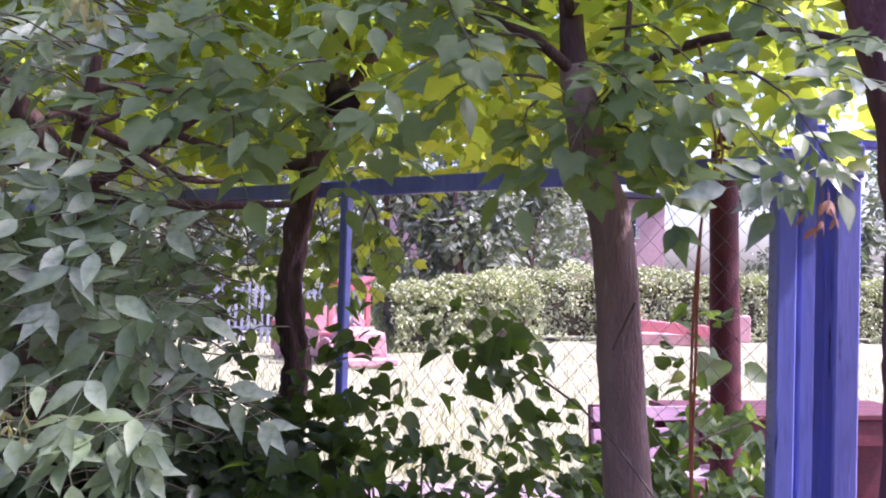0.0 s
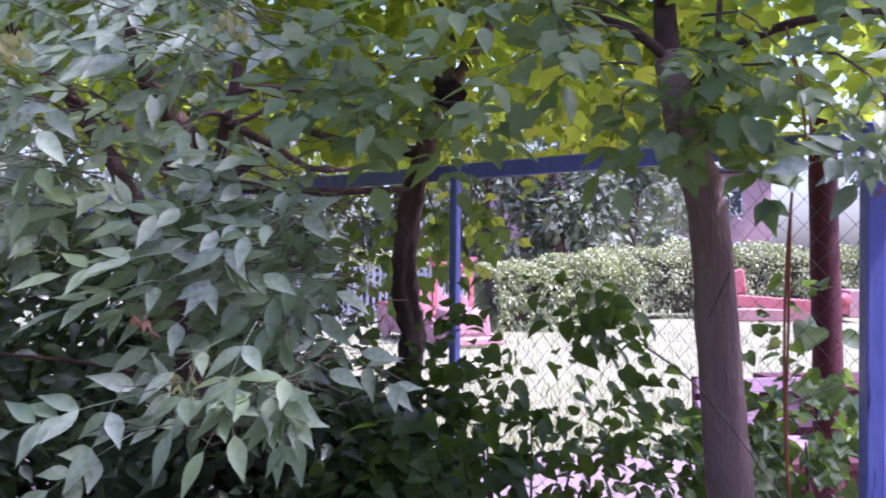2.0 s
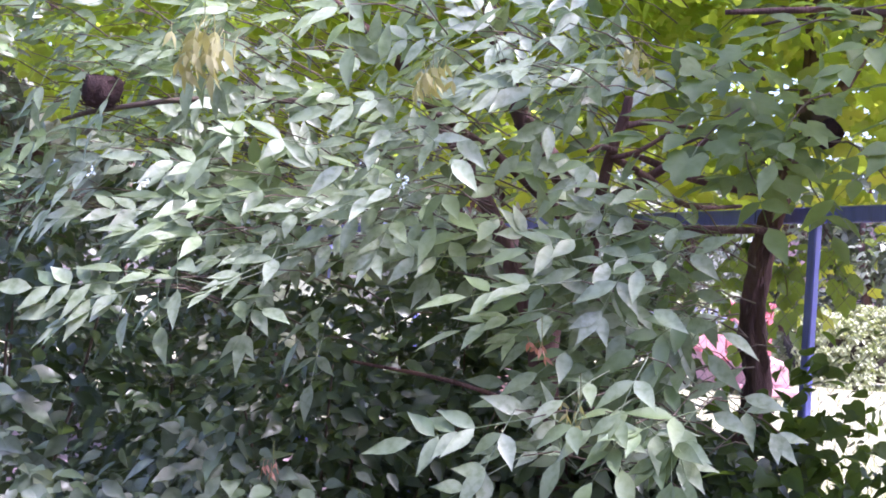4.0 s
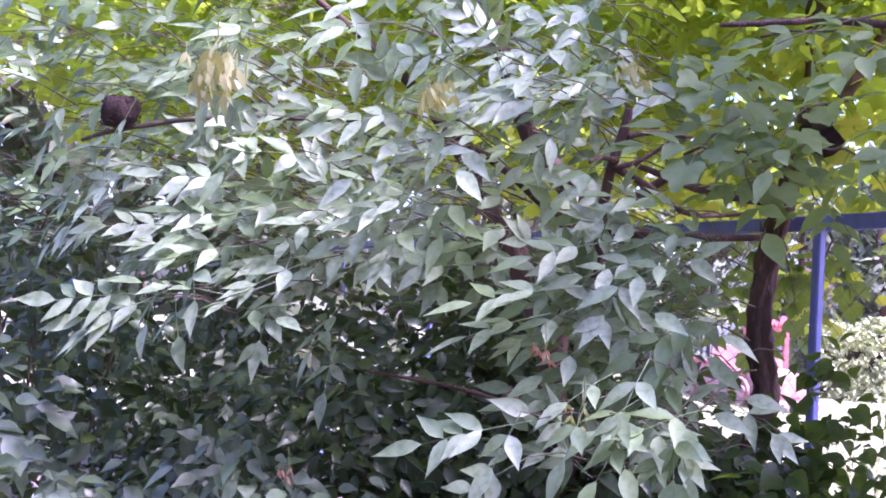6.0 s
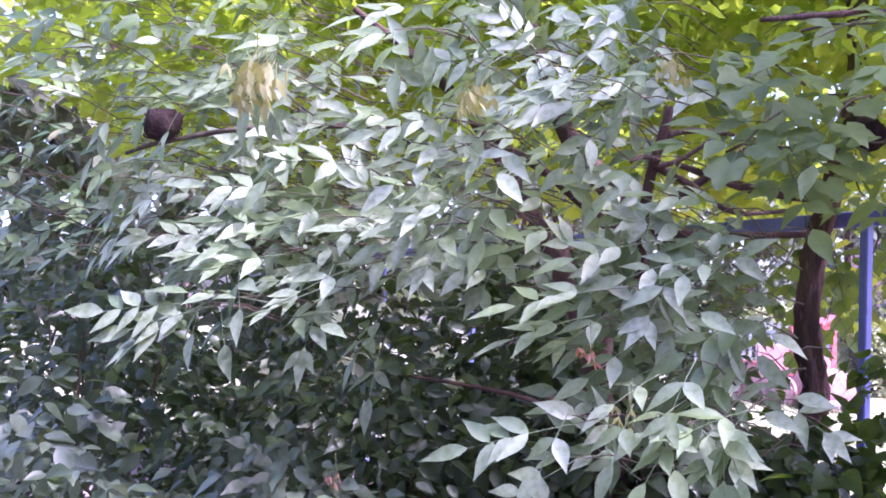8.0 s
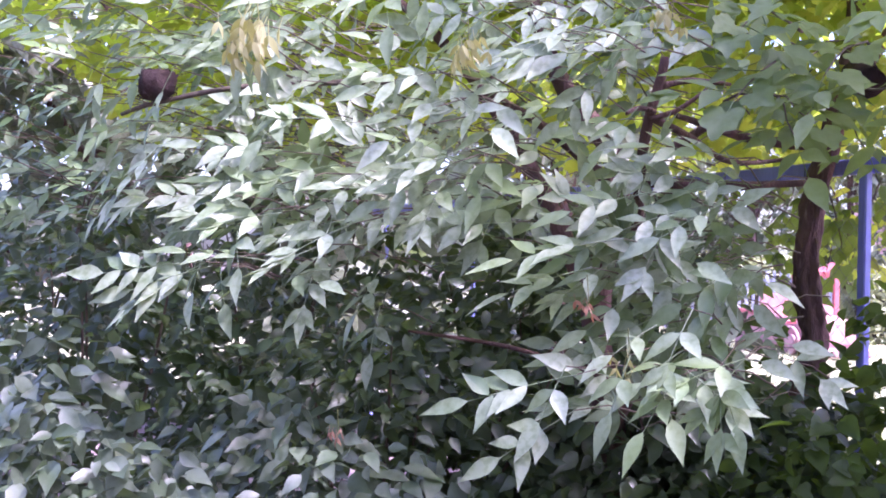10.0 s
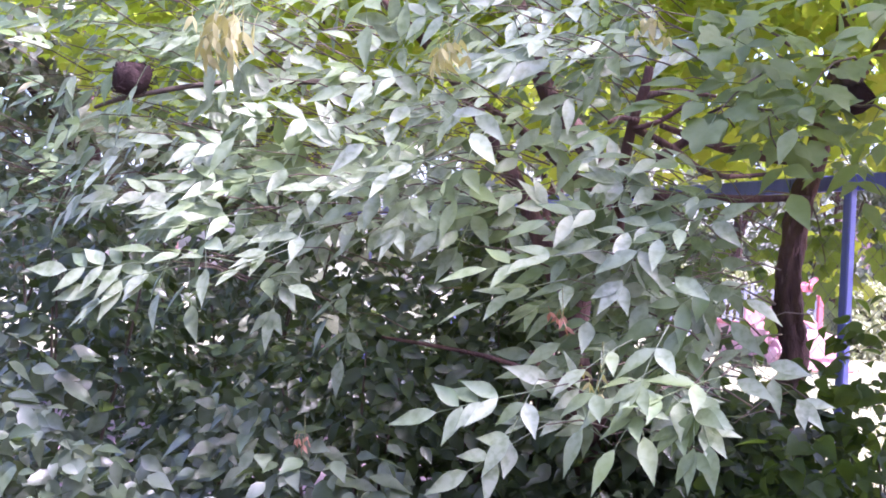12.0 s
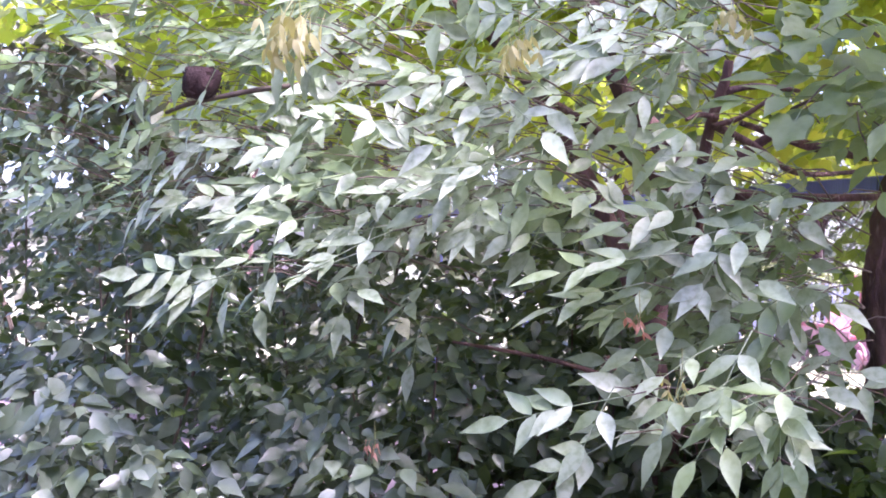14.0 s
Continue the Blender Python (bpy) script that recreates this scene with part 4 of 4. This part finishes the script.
# ---- pink wooden toy car ----
def toy_car():
    t = thing("wooden_toy_car", (-0.72, 17.55, 0), "faded pink wooden play car with a coral windscreen frame", "play car", turn=-59)
    bm = boxes(((0.84, 0, 0.39), (0.62, 0.80, 0.50)), bevel=0.025)
    for v in bm.verts:
        if v.co.z > 0.4 and v.co.x > 0.84:
            v.co.z -= 0.07
        if v.co.z > 0.4:
            v.co.y *= 0.86
    part("bonnet", bm, PINK, t)
    part("bumper", boxes(((1.28, 0, 0.10), (0.16, 0.98, 0.14)), bevel=0.03), PINK, t, "worn pink bumper plank")
    part("radiator_panel", boxes(((1.158, 0, 0.34), (0.02, 0.5, 0.24)), bevel=0.006), PINK, t)
    for y in (-0.25, 0.25):
        g = Geo()
        g.tube([(1.15, y, 0.50), (1.18, y, 0.50), (1.185, y, 0.50)], [0.05, 0.05, 0.04], 16)
        part("headlight", g, PINK, t)
    part("floor_board", boxes(((-0.2, 0, 0.16), (2.6, 0.95, 0.07)), bevel=0.01), PINK, t)
    for y in (-0.45, 0.45):
        part("side_board", boxes(((-0.60, y, 0.38), (1.8, 0.05, 0.42)), bevel=0.012), PINK, t)
        part("side_rail", boxes(((-0.85, y, 0.62), (1.3, 0.06, 0.07)), bevel=0.012), CORAL, t)
        part("door_post", boxes(((-0.1, y, 0.55), (0.07, 0.06, 0.2)), bevel=0.01), PINK, t)
    for y in (-0.36, 0.36):
        part("windscreen_post", boxes(((0.50, y, 0.98), (0.07, 0.09, 0.70)), bevel=0.008), CORAL, t)
    part("windscreen_header", boxes(((0.50, 0, 1.30), (0.08, 0.82, 0.12)), bevel=0.01), CORAL, t)
    for s in (-1, 1):
        part("windscreen_gusset", boxes(((0.50, s * 0.24, 0.72), (0.05, 0.34, 0.13), (-s * 32, 0, 0)), bevel=0.01), PINK, t)
        part("windscreen_gusset", boxes(((0.50, s * 0.26, 1.22), (0.05, 0.26, 0.09), (s * 40, 0, 0)), bevel=0.01), PINK, t)
        part("roof_ear", boxes(((0.42, s * 0.27, 1.40), (0.34, 0.36, 0.06), (s * 24, 0, 0)), bevel=0.01), CORAL, t)
    part("seat", boxes(((-0.35, 0, 0.48), (0.4, 0.8, 0.06)), bevel=0.01), CORAL, t)
    part("seat_back", boxes(((-0.58, 0, 0.72), (0.06, 0.8, 0.46)), bevel=0.01), PINK, t)
    for x in (0.62, -1.1):
        for y in (-0.49, 0.49):
            g = Geo()
            g.tube([(x, y - 0.03, 0.17), (x, y - 0.025, 0.17), (x, y + 0.025, 0.17), (x, y + 0.03, 0.17)], [0.15, 0.17, 0.17, 0.15], 20)
            part("wheel", g, PINK, t)
            h = Geo()
            h.tube([(x + 0.25 * math.cos(a * 0.35), y, 0.2 + 0.25 * math.sin(a * 0.35)) for a in range(10)], [0.03] * 10, 6)
            part("mudguard", h, PINK, t)


toy_car()


def toy_boat():
    t = thing("wooden_play_boat", (7.2, 24.3, 0), "coral painted low wooden play boat on the lawn", "play boat", turn=4)
    for y in (-0.5, 0.5):
        part("side_board", boxes(((0.2, y, 0.42), (2.9, 0.06, 0.26), (0, 4, 0)), bevel=0.01), CORAL, t)
    part("prow", boxes(((-1.35, 0, 0.56), (0.42, 0.7, 0.3), (0, 25, 0)), bevel=0.05), CORAL, t)
    part("figurehead", boxes(((-1.0, -0.3, 0.95), (0.34, 0.08, 0.6), (0, -10, 0)), bevel=0.04), CORAL, t)
    part("stern_box", boxes(((1.75, 0, 0.45), (0.35, 1.1, 0.66)), bevel=0.03), PINK, t)
    g = Geo()
    g.tube([(1.45, -0.6, 0.55), (1.45, 0.6, 0.55)], [0.16, 0.16], 16)
    part("roller", g, CORAL, t)
    part("keel", boxes(((0.2, 0, 0.15), (2.6, 0.5, 0.3)), bevel=0.03), PINK, t)


toy_boat()


# ---- hedges ----
SMALL = [blade(0.09, 0.058, 0.3, 0.1, 3), blade(0.11, 0.068, 0.25, 0.2, 3), blade(0.07, 0.046, 0.3, 0.0, 3)]


def hedge(at, turn, length, depth, height, count, seed, rise=0.0):
    t = thing("clipped_hedge", at, "clipped green hedge with a sunlit top", "hedge", "hedges", turn=turn)
    # plain soil-coloured box whose dark shows as shade in the leaf gaps
    part("core", boxes(((length / 2, depth / 2, height / 2 - 0.04), (length - 0.3, depth - 0.3, height - 0.34)), bevel=0.12), SOIL, t, "solid dark core, its colour standing for shade between the leaves")
    def shaped(p, o, r, holes):
        p = Vector((p[0], p[1], p[2] * (1 + rise * p[0] / length)))
        p = p + Vector(o) * (0.28 * noise.noise(p * 1.3 + Vector((seed, 0, 0))) + r.uniform(-0.14, 0.08))
        if holes and noise.noise(p * 4) < -0.16:
            return None
        return p, Vector((o[0] * 1.2, o[1] * 1.2, o[2] * 0.25))
    def sides(r):
        q, x, u = r.random(), r.uniform(0, length), r.random() * 0.72
        if q < 0.76:
            return shaped((x, 0, height * u), (0, -1, 0), r, True)
        return shaped((0 if q < 0.88 else length, u * depth / 0.72, height * u), (-1 if q < 0.88 else 1, 0, 0), r, False)
    def crest(r):
        x, u = r.uniform(0, length), r.random()
        k = min(1.0, u * 2)
        return shaped((x, depth * (0.4 * k ** 1.7 if u < 0.5 else 0.4 + 1.2 * (u - 0.5)), height * (0.66 + 0.34 * k ** 0.6)), (0, -0.6 * (1 - k), 0.3 + 0.7 * k), r, False)
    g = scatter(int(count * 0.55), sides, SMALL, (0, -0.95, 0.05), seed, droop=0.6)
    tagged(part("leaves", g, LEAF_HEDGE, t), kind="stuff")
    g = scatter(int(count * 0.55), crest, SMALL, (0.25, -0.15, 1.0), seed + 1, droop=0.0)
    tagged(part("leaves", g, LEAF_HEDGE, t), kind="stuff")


hedge((0.38, 19.6, 0), 25, 3.4, 1.1, 1.34, 16000, 51, 0.13)
hedge((3.3, 24.4, 0), 14, 13.0, 1.2, 1.74, 26000, 52)
hedge((-7.5, 24.0, 0), 0, 6.5, 1.1, 1.5, 9000, 53)


# ---- picket fence behind the toy car ----
def picket_fence(at, turn, n, material, label, height=1.25, gap=0.14, group="picket fences"):
    t = thing("picket_fence", at, label, "fence", group, turn=turn)
    bm = boxes(((0, 0, height / 2), (0.06, 0.022, height)), bevel=0.004)
    me = bpy.data.meshes.new("picket")
    bm.to_mesh(me)
    bm.free()
    me.materials.append(material)
    for i in range(n):
        ob = new("picket", me)
        ob.parent = t
        ob.matrix_basis = pose(i * gap, 0, 0, 0, 0, 0)
    for z in (0.3, height - 0.2):
        part("rail", boxes(((n * gap / 2, 0.03, z), (n * gap, 0.03, 0.06))), material, t)


picket_fence((-6.5, 22.0, 0), 0, 46, PALE, "pale blue wooden picket fence beyond the lawn", 1.3)
picket_fence((-9.0, 38.0, 0), 4, 70, IRON, "dark iron railings in front of the far trees", 2.0, 0.36)
picket_fence((15.0, 39.7, 0), 2, 40, IRON, "dark iron railings in front of the far trees", 2.0, 0.36)


# ---- far trees and a house ----
FAR_SHAPES = [blade(0.32, 0.2, 0.2, 0.15, 3), blade(0.42, 0.24, 0.2, 0.2, 3), blade(0.25, 0.16, 0.2, 0.1, 3)]


def far_tree(at, height, wide, count, seed, low=0.22):
    t = thing("broadleaf_tree", at, "tall grey-green broadleaf tree with a dense crown, added where hidden or out of view", "tree", "far trees")
    r = random.Random(seed)
    g = Geo()
    limb(g, [(0, 0, -0.1), (r.uniform(-0.1, 0.1), 0, height * 0.3), (r.uniform(-0.4, 0.4), 0, height * 0.6), (0, 0, height * 0.9)], 0.17, 0.04, 9, 0.05, seed)
    part("trunk", g, BARK_DARK, t)
    clumps = []
    for i in range(16):
        a, z = r.uniform(0, 2 * math.pi), r.uniform(low, 0.95)
        q = wide * (0.35 + 0.65 * math.sin(math.pi * min(1, (z - low) / (1 - low) * 0.8 + 0.15))) * r.uniform(0.3, 0.9)
        c = Vector((q * math.cos(a), q * math.sin(a), height * z))
        clumps.append((c, wide * r.uniform(0.28, 0.5)))
        if i < 7:
            h = Geo()
            limb(h, [(0, 0, c.z * 0.6), (c.x * 0.5, c.y * 0.5, c.z * 0.85), tuple(c)], 0.05, 0.015, 6, 0.05, seed + i)
            part("limb", h, BARK_DARK, t)
    def place(rr):
        c, q = rr.choice(clumps)
        d = Vector((rr.gauss(0, 1), rr.gauss(0, 1), rr.gauss(0, 0.8))).normalized()
        return c + d * q * rr.random() ** 0.4, d
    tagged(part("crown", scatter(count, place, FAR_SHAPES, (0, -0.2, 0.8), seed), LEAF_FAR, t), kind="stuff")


r = random.Random(8)
for i in range(17):
    x = -26 + 3.3 * i + r.uniform(-0.8, 0.8)
    if 11 < x < 20:
        continue
    far_tree((x, 41 + r.uniform(-1.5, 7) + (6 if 8 < x < 14 else 0), 0), r.uniform(8, 13), r.uniform(2.4, 3.4), 2300, 60 + i, 0.12)
# the first three are added behind the near maple to stop lawn light
for i, (x, y, h) in enumerate(((-4.2, 7.6, 5.5), (-7.0, 8.0, 6.5), (-3.0, 10.5, 5.0), (-2.2, 27, 5.5), (-5.0, 24.5, 6.0), (0.3, 31, 6.5), (-8.5, 27, 7.5), (-12.5, 25, 9), (-5.5, 31, 8), (2.6, 30.5, 6.0), (5.2, 33, 7.0), (14.5, 30, 3.6), (-16, 22, 9))):
    far_tree((x, y, 0), h, h * 0.30, 2600, 90 + i, 0.1 if y < 12 else 0.2)

# unseen trees around the camera, added to cut low sky light and sun
for i, (x, y, h) in enumerate(((-8.5, -3.0, 8.5), (-5.0, -5.0, 9.5), (-1.8, -5.6, 7.0), (1.6, -5.4, 6.0), (5.0, -4.6, 5.5), (-9.0, 1.0, 8.5), (4.4, -0.9, 7.0), (2.6, -2.6, 4.2))):
    far_tree((x, y, 0), h, h * 0.32, 4200, 130 + i, 0.06 if i < 6 else 0.42)


def house():
    t = thing("apartment_house", (9, 62, 0), "long pink rendered house far behind the trees", "house")
    part("wall", boxes(((0, 0, 3.2), (16, 9, 6.4)), bevel=0.02), WALL_PINK, t)
    part("roof", boxes(((0, 0, 6.6), (17, 10, 0.4)), bevel=0.05), IRON, t)
    for k in range(2):
        for i in range(4):
            w = part("window", boxes(((-5.5 + 3.7 * i, -4.52, 1.7 + 3.0 * k), (1.5, 0.1, 1.5)), bevel=0.01), PALE, t)
            for s in (-1, 1):
                part("pane", boxes(((-5.5 + 3.7 * i + s * 0.34, -4.58, 1.7 + 3.0 * k), (0.6, 0.03, 1.3)), bevel=0.0), GLASS, w)


house()


# ---- seeds and stems ----
def winged_seed(material):
    """A pair of seed wings hanging from one point."""
    g = Geo()
    v, f = blade(0.035, 0.012, 0.1, 0.2, 5)
    for s in (-1, 1):
        g.add(v @ basis((s * 0.5, 0.1, -1), (0.2 * s, -1, 0.3)), f)
    g.tube([(0, 0, 0.02), (0, 0, 0)], [0.0008, 0.0008], 3, False)
    return g.mesh("winged_seed", material)


WINGS = {SEED: winged_seed(SEED), RUST_SEED: winged_seed(RUST_SEED)}


def seeds(at, n, material, label, size=1.0, seed=1):
    t = thing("seed_cluster", at, label, "seeds", "hanging seeds")
    r = random.Random(seed)
    h = Geo()
    h.tube([(0, 0, 0.05), (0.004, 0, 0.0), (0, 0, -0.05 * size)], [0.0012, 0.001, 0.0007], 4, False)
    part("stalk", h, GREEN_TWIG, t)
    for _ in range(n):
        ob = new("winged_seed", WINGS[material])
        ob.parent = t
        ob.matrix_basis = Matrix.LocRotScale(Vector((r.gauss(0, 0.02), r.gauss(0, 0.012), -abs(r.gauss(0.03, 0.02)))) * size, Euler((r.uniform(-0.5, 0.5), r.uniform(-0.4, 0.4), r.uniform(-1.2, 1.2))), Vector((1, 1, 1)) * size * r.uniform(0.8, 1.2))


seeds((-1.50, 1.74, 1.985), 28, SEED, "pale yellow bunch of winged maple seeds", 1.45, 1)
seeds((-1.06, 1.92, 1.95), 16, SEED, "pale yellow bunch of winged maple seeds", 1.1, 2)
seeds((-0.66, 2.16, 2.04), 10, SEED, "pale yellow bunch of winged maple seeds", 1.0, 3)
seeds((-0.81, 2.03, 1.385), 5, RUST_SEED, "withered rust-brown winged seeds", 0.75, 4)
seeds((-0.73, 2.09, 1.27), 7, SEED, "pale yellow bunch of winged maple seeds", 0.9, 5)
seeds((0.73, 2.04, 1.70), 7, RUST_SEED, "withered rust-brown winged seeds", 1.0, 6)
seeds((-1.44, 2.09, 1.04), 6, RUST_SEED, "withered rust-brown winged seeds", 0.7, 7)
stem = thing("climbing_stem", (0.78, 2.55, 0), "thin reddish climbing stem beside the maple trunk", "stem")
for k in range(2):
    g = Geo()
    limb(g, [(0.03 + 0.02 * k, 0, -0.03), (-0.06, 0, 0.55), (-0.11, 0.0, 0.95), (-0.12 + 0.01 * k, 0, 1.35), (-0.10, 0, 1.7), (-0.07 + 0.015 * k, 0, 1.84), (-0.12, 0, 2.1)], 0.0045, 0.003, 6, 0.1, k)
    part("stalk", g, RED_STEM, stem)
for pts in ([(-0.45, 0.15, 1.27), (-0.33, 0.11, 1.18), (-0.20, 0.07, 1.02), (-0.08, 0.05, 0.84)], [(-0.23, 0.11, 1.47), (-0.26, 0.12, 1.40), (-0.28, 0.13, 1.35)], [(-0.05, 0.35, 1.06), (0.06, 0.35, 1.11), (0.20, 0.35, 1.16)]):
    g = Geo()
    limb(g, pts, 0.0035, 0.002, 6, 0.1, 3)
    part("dry_twig", g, TWIG, stem)


def nest():
    t = thing("bird_nest", (-2.04, 2.15, 1.93), "small dark purplish nest caught among the maple twigs", "nest")
    g, r = Geo(), random.Random(12)
    rings = [(-0.055, 0.012), (-0.05, 0.03), (-0.03, 0.045), (0.0, 0.05), (0.025, 0.043), (0.03, 0.03), (0.01, 0.012)]
    g.tube([(0, 0, z) for z, _ in rings], [q for _, q in rings], 18, True, 0.35)
    for _ in range(60):
        a, z, b = r.uniform(0, 6.28), r.uniform(-0.05, 0.03), r.uniform(0.25, 0.7)
        q = 0.047
        g.tube([(q * math.cos(a), q * math.sin(a), z), (1.12 * q * math.cos(a + b / 2), 1.12 * q * math.sin(a + b / 2), z + r.uniform(-0.01, 0.01)), (q * math.cos(a + b), q * math.sin(a + b), z + r.uniform(-0.015, 0.015))], [0.0015, 0.0018, 0.001], 4, False)
    part("cup", g, FELT, t)
    h = Geo()
    limb(h, [(-0.2, 0.1, -0.07), (0.0, 0.0, -0.058), (0.25, 0.12, 0.0), (0.6, 0.45, 0.05)], 0.006, 0.009, 7, 0.1, 3)
    part("twig", h, TWIG, t)


nest()
